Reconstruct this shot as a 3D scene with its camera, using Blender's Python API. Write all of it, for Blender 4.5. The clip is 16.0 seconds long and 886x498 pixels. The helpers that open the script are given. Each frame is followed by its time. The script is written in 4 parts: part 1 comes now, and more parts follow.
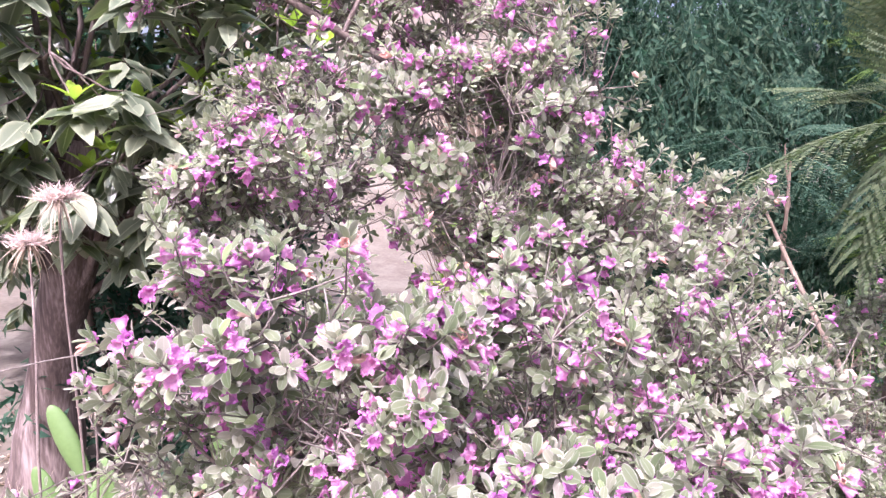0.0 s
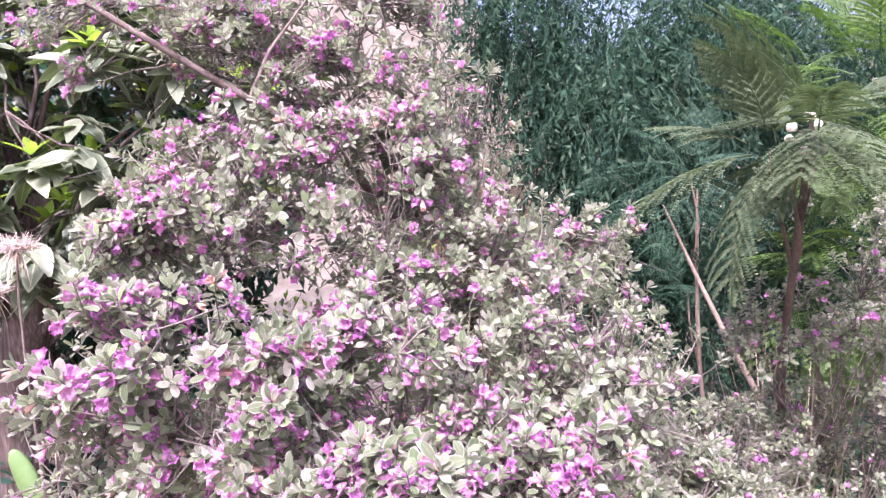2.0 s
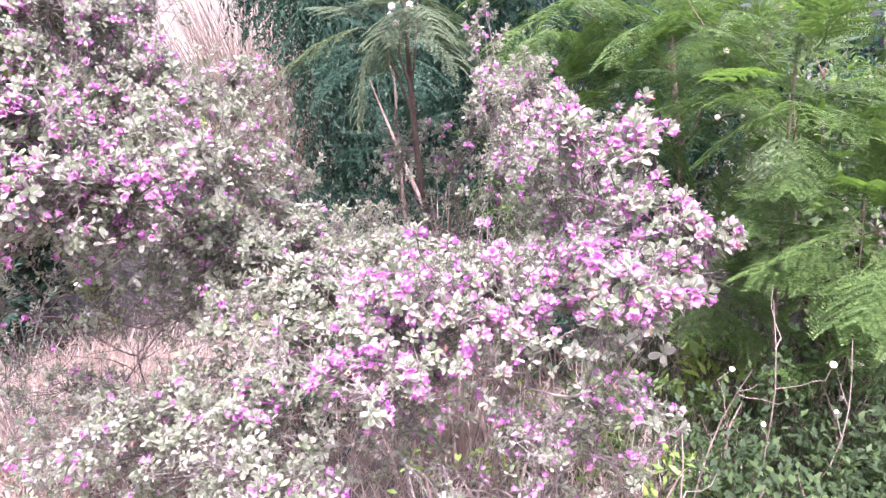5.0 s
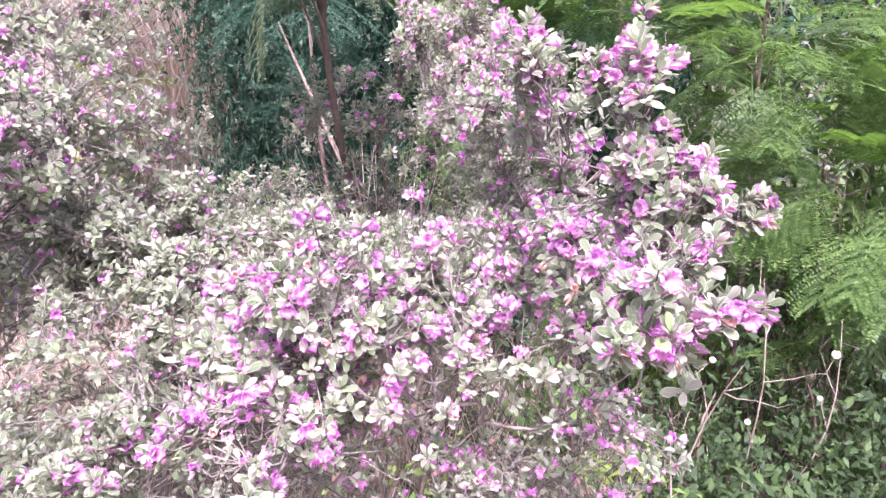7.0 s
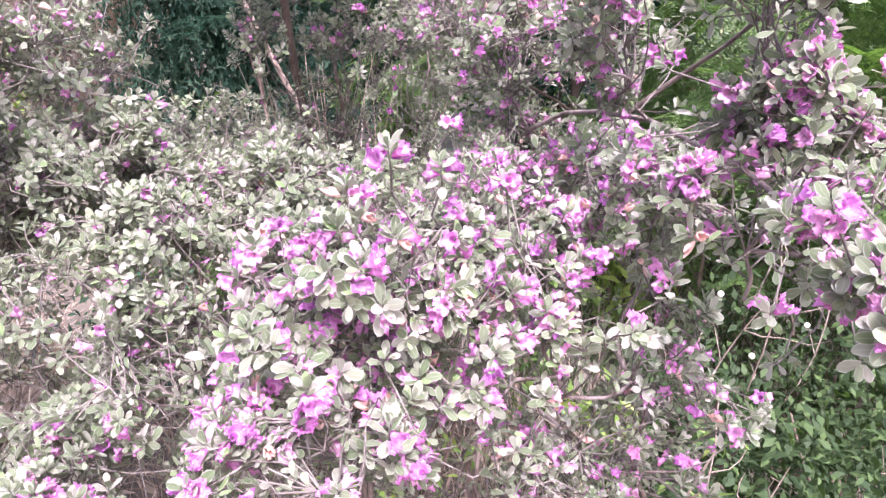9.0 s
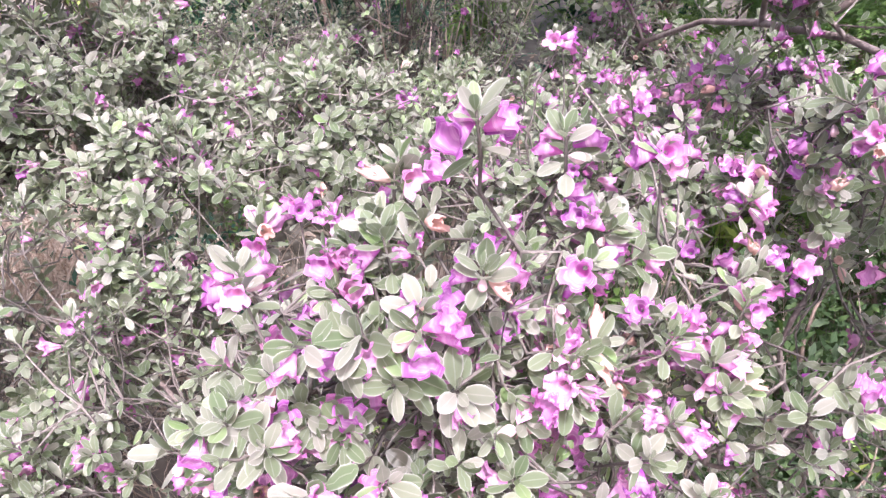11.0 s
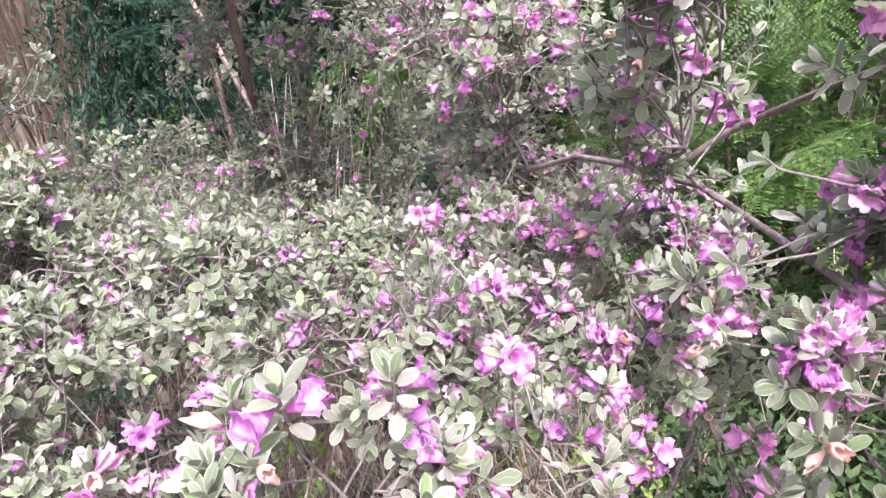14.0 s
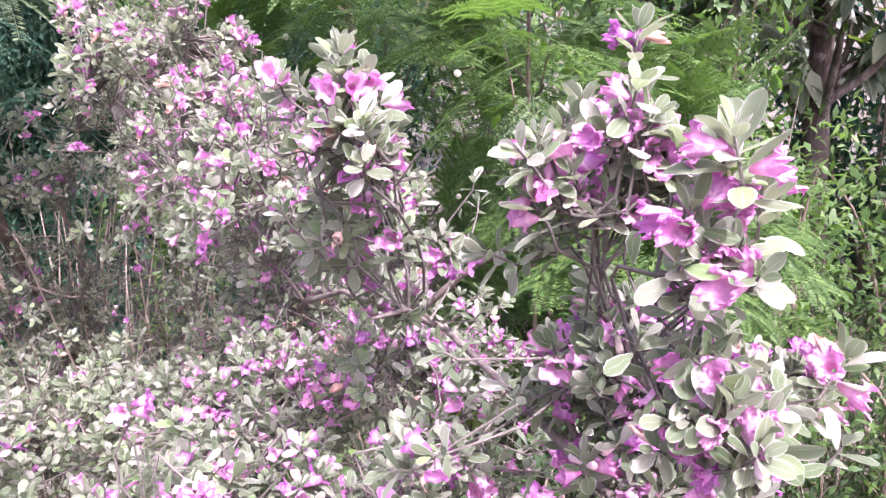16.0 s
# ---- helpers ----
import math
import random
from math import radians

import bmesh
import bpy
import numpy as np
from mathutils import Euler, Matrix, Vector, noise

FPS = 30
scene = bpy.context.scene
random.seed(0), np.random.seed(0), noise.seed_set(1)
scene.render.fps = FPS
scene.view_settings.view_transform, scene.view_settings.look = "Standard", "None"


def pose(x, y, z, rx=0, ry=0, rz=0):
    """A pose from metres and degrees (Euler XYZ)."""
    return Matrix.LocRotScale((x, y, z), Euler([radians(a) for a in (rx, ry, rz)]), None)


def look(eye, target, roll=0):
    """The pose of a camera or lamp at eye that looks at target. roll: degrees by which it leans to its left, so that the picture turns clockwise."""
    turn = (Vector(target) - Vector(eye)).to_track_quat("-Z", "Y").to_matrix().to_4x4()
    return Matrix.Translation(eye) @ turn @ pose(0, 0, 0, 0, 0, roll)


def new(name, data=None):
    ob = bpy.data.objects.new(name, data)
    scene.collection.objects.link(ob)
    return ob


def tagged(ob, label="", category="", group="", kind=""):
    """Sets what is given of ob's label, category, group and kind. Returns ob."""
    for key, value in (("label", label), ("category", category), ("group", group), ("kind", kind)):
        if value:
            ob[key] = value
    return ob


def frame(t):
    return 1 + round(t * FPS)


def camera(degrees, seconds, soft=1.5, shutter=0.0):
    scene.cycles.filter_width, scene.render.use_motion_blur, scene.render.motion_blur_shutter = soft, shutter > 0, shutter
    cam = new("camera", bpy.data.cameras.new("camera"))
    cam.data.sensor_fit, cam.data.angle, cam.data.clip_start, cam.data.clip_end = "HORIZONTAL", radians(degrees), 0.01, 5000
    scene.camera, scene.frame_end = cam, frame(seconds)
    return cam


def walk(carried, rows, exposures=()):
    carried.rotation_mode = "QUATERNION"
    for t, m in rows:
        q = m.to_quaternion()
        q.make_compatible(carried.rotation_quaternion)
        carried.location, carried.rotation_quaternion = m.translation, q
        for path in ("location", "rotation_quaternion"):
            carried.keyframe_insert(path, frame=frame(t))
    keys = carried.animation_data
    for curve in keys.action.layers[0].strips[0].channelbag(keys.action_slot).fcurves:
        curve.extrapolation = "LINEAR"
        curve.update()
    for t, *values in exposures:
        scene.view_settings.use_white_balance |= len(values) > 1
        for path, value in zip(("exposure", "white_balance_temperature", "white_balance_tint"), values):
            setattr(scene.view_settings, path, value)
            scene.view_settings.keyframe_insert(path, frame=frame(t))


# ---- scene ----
cam = camera(63.0, 16.0, soft=1.42)
PATH = [
    (0, (-0.019, -0.002, 1.623), (-0.015, 1.974, 1.312), 0.1),
    (0.5, (-0.005, -0.007, 1.654), (0.001, 1.984, 1.463), -1.2),
    (1, (0.01, -0.019, 1.654), (0.018, 1.972, 1.468), -1.4),
    (1.5, (0.033, -0.04, 1.64), (0.097, 1.947, 1.425), -1.9),
    (2, (0.11, -0.156, 1.641), (0.175, 1.831, 1.42), -2.0),
    (2.5, (0.226, -0.363, 1.614), (0.245, 1.621, 1.365), -3.0),
    (3, (0.259, -0.56, 1.586), (0.186, 1.42, 1.314), -3.9),
    (3.5, (0.26, -0.71, 1.575), (0.317, 1.27, 1.292), -3.9),
    (4, (0.267, -0.869, 1.547), (0.478, 1.095, 1.23), -3.9),
    (4.5, (0.339, -0.939, 1.52), (0.653, 0.996, 1.125), -2.4),
    (5, (0.508, -0.895, 1.488), (0.933, 1.005, 1.032), -1.8),
    (5.2, (0.561, -0.868, 1.481), (0.979, 1.029, 1.003), -1.8),
    (7.3, (0.612, -0.5, 1.429), (1.269, 1.298, 0.848), -2.1),
    (7.5, (0.596, -0.473, 1.436), (1.304, 1.302, 0.847), -2.4),
    (8, (0.549, -0.425, 1.449), (1.368, 1.317, 0.908), -2.8),
    (8.5, (0.522, -0.388, 1.423), (1.392, 1.294, 0.778), -1.4),
    (9, (0.518, -0.315, 1.399), (1.307, 1.358, 0.637), -1.0),
    (9.5, (0.551, -0.202, 1.373), (1.193, 1.475, 0.492), -1.6),
    (9.7, (0.574, -0.165, 1.368), (1.16, 1.512, 0.448), -1.8),
    (11.8, (0.608, -0.068, 1.361), (1.19, 1.557, 0.351), -2.0),
    (12, (0.612, -0.067, 1.364), (1.212, 1.559, 0.366), -2.1),
    (12.5, (0.637, -0.061, 1.377), (1.299, 1.569, 0.426), -2.6),
    (13, (0.646, -0.054, 1.392), (1.341, 1.592, 0.492), -2.4),
    (13.5, (0.657, -0.05, 1.412), (1.387, 1.608, 0.564), -2.7),
    (14, (0.665, -0.058, 1.422), (1.454, 1.593, 0.616), -2.7),
    (14.5, (0.69, -0.057, 1.437), (1.595, 1.554, 0.673), -2.1),
    (15, (0.733, -0.05, 1.45), (1.774, 1.504, 0.74), -2.3),
    (15.5, (0.75, -0.058, 1.463), (1.875, 1.47, 0.832), -3.2),
    (16, (0.77, -0.063, 1.467), (1.984, 1.405, 0.858), -3.6),
]
walk(cam, [(t, look(e, a, r)) for t, e, a, r in PATH], [(0, 2.08, 5800, 38), (3, 2.23, 5700, 41), (5.2, 2.45, 5640, 43), (8.5, 2.22, 5690, 37), (9.7, 2.1, 5700, 34), (12, 1.82, 5740, 27), (14, 2.03, 5730, 28), (16, 2.2, 5700, 35)])

# ---- daylight: a high sun to the walker's left ----
SUN_FROM = Vector((-0.14, -0.53, 0.83)).normalized()
world = bpy.data.worlds.new("sky")
scene.world = world
world.use_nodes = True
wn = world.node_tree.nodes
sky = wn.new("ShaderNodeTexSky")
sky.sky_type, sky.sun_disc = "NISHITA", False
sky.sun_elevation = math.asin(SUN_FROM.z)
sky.sun_rotation = math.atan2(SUN_FROM.x, SUN_FROM.y)
sky.dust_density = 10.0
wn["Background"].inputs["Strength"].default_value = 0.14
world.node_tree.links.new(sky.outputs["Color"], wn["Background"].inputs["Color"])
sun = new("sun", bpy.data.lights.new("sun", "SUN"))
sun.data.energy, sun.data.angle, sun.data.color = 2.4, radians(0.53), (1.0, 0.95, 0.90)
sun.matrix_world = look(SUN_FROM * 20, (0, 0, 0))

# ---- materials ----
def shader(name):
    m = bpy.data.materials.new(name)
    m.use_nodes = True
    nt = m.node_tree
    return m, nt, nt.nodes["Principled BSDF"], nt.nodes["Material Output"]


def node(nt, kind, **values):
    n = nt.nodes.new(kind)
    for key, value in values.items():
        n.inputs[key.replace("_", " ")].default_value = value
    return n


def math_node(nt, op, a, b=0.5):
    n = nt.nodes.new("ShaderNodeMath")
    n.operation = op
    for i, v in enumerate((a, b)):
        if isinstance(v, (int, float)):
            n.inputs[i].default_value = v
        else:
            nt.links.new(v, n.inputs[i])
    return n.outputs[0]


def mixed(nt, fac, a, b):
    n = nt.nodes.new("ShaderNodeMix")
    n.data_type = "RGBA"
    for i, v in ((0, fac), (6, a), (7, b)):
        if isinstance(v, (int, float)):
            n.inputs[i].default_value = v
        elif isinstance(v, tuple):
            n.inputs[i].default_value = (*v, 1)
        else:
            nt.links.new(v, n.inputs[i])
    return n.outputs[2]


def chance(nt):
    """A random number for each object and each island."""
    a = nt.nodes.new("ShaderNodeObjectInfo").outputs["Random"]
    b = nt.nodes.new("ShaderNodeNewGeometry").outputs["Random Per Island"]
    return math_node(nt, "FRACT", math_node(nt, "ADD", a, b), 0)


def noise_at(nt, scale, detail=3.0, kind="Object"):
    n = node(nt, "ShaderNodeTexNoise", Scale=scale, Detail=detail)
    nt.links.new(nt.nodes.new("ShaderNodeTexCoord").outputs[kind], n.inputs["Vector"])
    return n.outputs["Fac"]


def ramp(nt, fac, *stops):
    n = nt.nodes.new("ShaderNodeValToRGB")
    while len(n.color_ramp.elements) < len(stops):
        n.color_ramp.elements.new(0.5)
    for e, (p, c) in zip(n.color_ramp.elements, stops):
        e.position, e.color = p, (*c, 1)
    nt.links.new(fac, n.inputs["Fac"])
    return n.outputs["Color"]


def leaf_material(name, stops, rim, through_colour, through_part, rough, bump=0.25, scale=220, vein=0.0, spec=0.4, throat=None, rim_power=4.0):
    """A leaf: colour by chance from stops, a rim colour at the margin (uv x), light that shines through."""
    m, nt, p, out = shader(name)
    colour = ramp(nt, chance(nt), *stops)
    uv = nt.nodes.new("ShaderNodeSeparateXYZ")
    nt.links.new(nt.nodes.new("ShaderNodeTexCoord").outputs["UV"], uv.inputs[0])
    off = math_node(nt, "ABSOLUTE", math_node(nt, "SUBTRACT", uv.outputs[0], 0.5))
    edge = math_node(nt, "MULTIPLY", math_node(nt, "POWER", math_node(nt, "MULTIPLY", off, 2.0), rim_power), 0.8)
    colour = mixed(nt, edge, colour, rim)
    if vein:
        line = math_node(nt, "LESS_THAN", off, 0.035)
        colour = mixed(nt, math_node(nt, "MULTIPLY", line, vein), colour, rim)
    if throat:
        # pale inside the bell, streaked towards the rim
        depth = math_node(nt, "MULTIPLY", math_node(nt, "SUBTRACT", 1.0, math_node(nt, "ABSOLUTE", math_node(nt, "MULTIPLY", math_node(nt, "SUBTRACT", uv.outputs[1], 0.45), 3.2))), 0.7)
        depth = math_node(nt, "MULTIPLY", math_node(nt, "MAXIMUM", depth, 0.0), noise_at(nt, 9, 3, "UV"))
        patch = math_node(nt, "MULTIPLY", math_node(nt, "MAXIMUM", math_node(nt, "SUBTRACT", noise_at(nt, 15, 3, "UV"), 0.42), 0.0), 3.2)
        colour = mixed(nt, patch, colour, stops[0][1])
        light_patch = math_node(nt, "MULTIPLY", math_node(nt, "MAXIMUM", math_node(nt, "SUBTRACT", 0.47, noise_at(nt, 11, 3, "UV")), 0.0), 5.0)
        colour = mixed(nt, light_patch, colour, throat)
        colour = mixed(nt, math_node(nt, "MULTIPLY", depth, 1.2), colour, throat)
    grain = noise_at(nt, scale, 4)
    colour = mixed(nt, math_node(nt, "MULTIPLY", grain, 0.35), colour, tuple(c * 0.6 for c in stops[0][1]))
    nt.links.new(colour, p.inputs["Base Color"])
    p.inputs["Roughness"].default_value = rough
    p.inputs["Specular IOR Level"].default_value = spec
    b = node(nt, "ShaderNodeBump", Strength=bump, Distance=0.001)
    nt.links.new(grain, b.inputs["Height"])
    nt.links.new(b.outputs[0], p.inputs["Normal"])
    tr = nt.nodes.new("ShaderNodeBsdfTranslucent")
    nt.links.new(mixed(nt, 0.6, colour, through_colour), tr.inputs["Color"])
    mx = nt.nodes.new("ShaderNodeMixShader")
    mx.inputs[0].default_value = through_part
    nt.links.new(p.outputs[0], mx.inputs[1])
    nt.links.new(tr.outputs[0], mx.inputs[2])
    nt.links.new(mx.outputs[0], out.inputs["Surface"])
    return m


def rough_material(name, stops, scale, bump, rough=0.9, stretch=(1, 1, 1), fine=6.0):
    """Bark, soil and straw: noise at two scales."""
    m, nt, p, out = shader(name)
    tc = nt.nodes.new("ShaderNodeTexCoord")
    mp = node(nt, "ShaderNodeMapping", Scale=stretch)
    nt.links.new(tc.outputs["Object"], mp.inputs["Vector"])
    n1 = node(nt, "ShaderNodeTexNoise", Scale=scale, Detail=6.0, Roughness=0.65)
    n2 = node(nt, "ShaderNodeTexNoise", Scale=scale * fine, Detail=4.0)
    for n in (n1, n2):
        nt.links.new(mp.outputs[0], n.inputs["Vector"])
    f = math_node(nt, "ADD", math_node(nt, "MULTIPLY", n1.outputs["Fac"], 0.65), math_node(nt, "MULTIPLY", n2.outputs["Fac"], 0.35))
    f = math_node(nt, "ADD", f, math_node(nt, "MULTIPLY", math_node(nt, "SUBTRACT", chance(nt), 0.5), 0.18))
    nt.links.new(ramp(nt, f, *stops), p.inputs["Base Color"])
    p.inputs["Roughness"].default_value = rough
    p.inputs["Specular IOR Level"].default_value = 0.2
    b = node(nt, "ShaderNodeBump", Strength=bump, Distance=0.01)
    nt.links.new(f, b.inputs["Height"])
    nt.links.new(b.outputs[0], p.inputs["Normal"])
    return m


SAGE = leaf_material("silver sage leaf", [(0, (0.075, 0.112, 0.050)), (0.45, (0.155, 0.186, 0.116)), (0.85, (0.275, 0.266, 0.228)), (1, (0.18, 0.28, 0.10))],
                     (0.76, 0.72, 0.69), (0.42, 0.48, 0.27), 0.36, 0.8, spec=0.2, vein=0.15, rim_power=12.0)
PETAL = leaf_material("magenta sage petal", [(0, (0.28, 0.05, 0.32)), (0.45, (0.57, 0.16, 0.42)), (1, (0.83, 0.46, 0.61))],
                      (0.80, 0.46, 0.65), (0.80, 0.17, 0.56), 0.34, 0.75, scale=14, bump=0.6, throat=(0.80, 0.58, 0.72))
FADED = leaf_material("withered petal", [(0, (0.55, 0.33, 0.28)), (1, (0.72, 0.52, 0.45))], (0.75, 0.6, 0.5), (0.7, 0.4, 0.3), 0.25, 0.8)
BUD = leaf_material("pale bud", [(0, (0.62, 0.42, 0.44)), (1, (0.74, 0.58, 0.58))], (0.8, 0.7, 0.66), (0.7, 0.4, 0.5), 0.2, 0.7)
MANGO = leaf_material("leathery dark leaf", [(0, (0.04, 0.06, 0.036)), (0.6, (0.095, 0.12, 0.08)), (1, (0.20, 0.23, 0.155))],
                      (0.30, 0.33, 0.22), (0.25, 0.45, 0.04), 0.12, 0.42, scale=60, vein=0.6, spec=0.5)
YOUNG = leaf_material("young yellow-green leaf", [(0, (0.18, 0.33, 0.03)), (1, (0.30, 0.46, 0.05))], (0.3, 0.42, 0.1), (0.4, 0.65, 0.05), 0.4, 0.45, scale=60, vein=0.6)
FEATHER = leaf_material("feathery leaflet", [(0, (0.026, 0.060, 0.014)), (0.5, (0.052, 0.102, 0.023)), (1, (0.11, 0.175, 0.042))],
                        (0.14, 0.2, 0.08), (0.25, 0.5, 0.05), 0.3, 0.55, scale=90)
PALE = leaf_material("dusty grey-green leaflet", [(0, (0.045, 0.07, 0.035)), (0.5, (0.07, 0.10, 0.055)), (1, (0.12, 0.15, 0.08))],
                     (0.18, 0.22, 0.14), (0.2, 0.35, 0.08), 0.22, 0.7, scale=90, spec=0.15)
# leaf of the shaded background: the shade is put into its dark blue-green
SHADED = leaf_material("blue-green leaflet darkened for shade", [(0, (0.013, 0.034, 0.022)), (0.6, (0.027, 0.062, 0.038)), (1, (0.07, 0.11, 0.066))],
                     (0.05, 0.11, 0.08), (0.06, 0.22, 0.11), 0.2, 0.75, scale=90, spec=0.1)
# greens lowered so that sunlit weeds look as if under tree shade
VINE = leaf_material("broad vine leaf darkened for shade", [(0, (0.015, 0.03, 0.012)), (0.6, (0.028, 0.05, 0.02)), (1, (0.06, 0.10, 0.03))], (0.08, 0.12, 0.05), (0.15, 0.3, 0.03), 0.2, 0.6, scale=70, vein=0.4, spec=0.15)
HERB = leaf_material("soft green leaf", [(0, (0.08, 0.16, 0.03)), (0.6, (0.15, 0.25, 0.05)), (1, (0.28, 0.34, 0.07))], (0.3, 0.36, 0.12), (0.35, 0.6, 0.05), 0.35, 0.5, scale=80, vein=0.5)
STRAW = leaf_material("dry grass", [(0, (0.17, 0.13, 0.095)), (0.5, (0.30, 0.25, 0.20)), (1, (0.46, 0.41, 0.34))], (0.6, 0.5, 0.38), (0.6, 0.45, 0.25), 0.25, 0.8)
PAD = leaf_material("waxy cactus pad", [(0, (0.035, 0.085, 0.018)), (1, (0.08, 0.155, 0.03))], (0.12, 0.2, 0.07), (0.3, 0.5, 0.1), 0.05, 0.5, scale=25)
PUFF = leaf_material("cream flower puff", [(0, (0.52, 0.48, 0.33)), (1, (0.66, 0.62, 0.47))], (0.8, 0.8, 0.7), (0.8, 0.8, 0.5), 0.25, 0.8)
FLUFF = leaf_material("dry thistle fluff", [(0, (0.40, 0.32, 0.28)), (1, (0.62, 0.53, 0.48))], (0.7, 0.6, 0.55), (0.6, 0.45, 0.4), 0.25, 0.9)
TWIG = rough_material("grey sage bark", [(0.3, (0.07, 0.054, 0.047)), (0.55, (0.155, 0.125, 0.11)), (0.75, (0.27, 0.235, 0.215))], 40, 0.6, stretch=(1, 1, 0.35))
STEM = rough_material("felted young stem", [(0.3, (0.07, 0.060, 0.052)), (0.55, (0.13, 0.115, 0.10)), (0.75, (0.23, 0.21, 0.185))], 60, 0.4)
BARK = rough_material("fissured trunk bark", [(0.3, (0.03, 0.022, 0.020)), (0.5, (0.09, 0.07, 0.062)), (0.68, (0.24, 0.20, 0.185))], 18, 0.9, stretch=(1, 1, 0.12))
SLIM = rough_material("smooth brown bark", [(0.3, (0.07, 0.052, 0.042)), (0.55, (0.15, 0.115, 0.09)), (0.8, (0.25, 0.205, 0.165))], 30, 0.5, stretch=(1, 1, 0.3))
SOIL = rough_material("dry pinkish soil", [(0.3, (0.060, 0.050, 0.038)), (0.5, (0.116, 0.104, 0.082)), (0.72, (0.164, 0.155, 0.125))], 1.7, 0.5, fine=14.0)

# ---- mesh tools ----
def sheet(name, verts, faces, mat, uvs=None, smooth=True):
    """A mesh from arrays of vertices and equal-sided faces."""
    me = bpy.data.meshes.new(name)
    verts, faces = np.asarray(verts, np.float32), np.asarray(faces, np.int32)
    n, k = faces.shape
    me.vertices.add(len(verts))
    me.vertices.foreach_set("co", verts.ravel())
    me.loops.add(n * k)
    me.loops.foreach_set("vertex_index", faces.ravel())
    me.polygons.add(n)
    me.polygons.foreach_set("loop_start", np.arange(0, n * k, k, dtype=np.int32))
    me.polygons.foreach_set("loop_total", np.full(n, k, np.int32))
    me.update(calc_edges=True)
    if uvs is not None:
        layer = me.uv_layers.new(name="UVMap")
        layer.data.foreach_set("uv", np.asarray(uvs, np.float32)[faces.ravel()].ravel())
    me.polygons.foreach_set("use_smooth", np.full(n, smooth))
    me.materials.append(mat)
    me.validate()
    return me


def part(name, me, parent, label="", m=None):
    ob = new(name, me)
    ob.parent = parent
    if m is not None:
        ob.matrix_basis = m
    if label:
        ob["label"] = label
    return ob


def thing(name, label, category, group="", kind="", at=(0, 0, 0)):
    ob = new(name)
    ob.location = at
    ob.empty_display_size = 0.1
    return tagged(ob, label, category, group, kind)


def scatter(shape, frames):
    """Copies of a shape (verts, faces, uvs) at N frames of 3 x 4, as arrays."""
    v, f, uv = shape
    frames = np.asarray(frames)
    n = len(frames)
    out = np.einsum("nij,vj->nvi", frames[:, :, :3], v) + frames[:, None, :, 3]
    faces = (f[None] + (np.arange(n) * len(v))[:, None, None]).reshape(-1, f.shape[1])
    return out.reshape(-1, 3), faces, np.tile(uv, (n, 1))


def blade(length, width, rows, profile, cup=0.0, bend=0.0, fold=0.0, wave=0.0, stops=None):
    """A leaf along +x with its upper side to +z: three vertices a row."""
    v, uv = [], []
    for i in range(rows + 1):
        s = stops[i] if stops else i / rows
        w = width * 0.5 * profile(s)
        z = -bend * length * s * s
        for j in (-1, 0, 1):
            v.append((length * s, w * j, z + (cup * abs(j) + fold * abs(j)) * w + wave * length * math.sin(7 * s + j)))
            uv.append((0.5 + 0.5 * j, s))
    f = [(3 * i + j, 3 * i + j + 1, 3 * i + j + 4, 3 * i + j + 3) for i in range(rows) for j in (0, 1)]
    # wind so that the normal is up
    f = [(a, d, c, b) for a, b, c, d in f]
    return np.array(v), np.array(f), np.array(uv)


def axes(x, up, scale, at):
    """A 3 x 4 matrix: its x along x, its z near up."""
    x = x / (np.linalg.norm(x) + 1e-9)
    y = np.cross(up, x)
    n = np.linalg.norm(y)
    y = y / n if n > 1e-6 else np.array((0.0, 1.0, 0.0))
    z = np.cross(x, y)
    return np.column_stack((x * scale, y * scale, z * scale, at))


def tube(points, radii, sides=6):
    """A tapered tube along points, as arrays."""
    pts = np.asarray(points, float)
    v, f, uv = [], [], []
    side = np.array((0.37, 0.61, 0.2))
    for i, p in enumerate(pts):
        d = pts[min(i + 1, len(pts) - 1)] - pts[max(i - 1, 0)]
        d = d / (np.linalg.norm(d) + 1e-9)
        a = np.cross(d, side)
        if np.linalg.norm(a) < 0.1:
            a = np.cross(d, (1.0, 0, 0))
        a = a / np.linalg.norm(a)
        b = np.cross(d, a)
        for k in range(sides):
            t = 2 * math.pi * k / sides
            v.append(p + radii[i] * (math.cos(t) * a + math.sin(t) * b))
            uv.append((k / sides, i / len(pts)))
    for i in range(len(pts) - 1):
        for k in range(sides):
            a, b = i * sides + k, i * sides + (k + 1) % sides
            f.append((a, b, b + sides, a + sides))
    return np.array(v), np.array(f), np.array(uv)


def joined(pieces):
    """Several (verts, faces, uvs) as one."""
    vs, fs, us, k = [], [], [], 0
    for v, f, u in pieces:
        vs.append(v), fs.append(f + k), us.append(u)
        k += len(v)
    return np.concatenate(vs), np.concatenate(fs), np.concatenate(us)


def crooked(a, b, rng, steps=8, sway=0.06, sag=0.0):
    """A crooked line from a to b."""
    a, b = np.asarray(a, float), np.asarray(b, float)
    n = np.linalg.norm(b - a)
    off = rng.normal(0, sway * n, (3, 3))
    pts = []
    for i in range(steps + 1):
        s = i / steps
        w = sum(off[k] * math.sin(math.pi * (k + 1) * s) / (k + 1) for k in range(3))
        pts.append(a + (b - a) * s + w + np.array((0, 0, sag * n * math.sin(math.pi * s))))
    return np.array(pts)


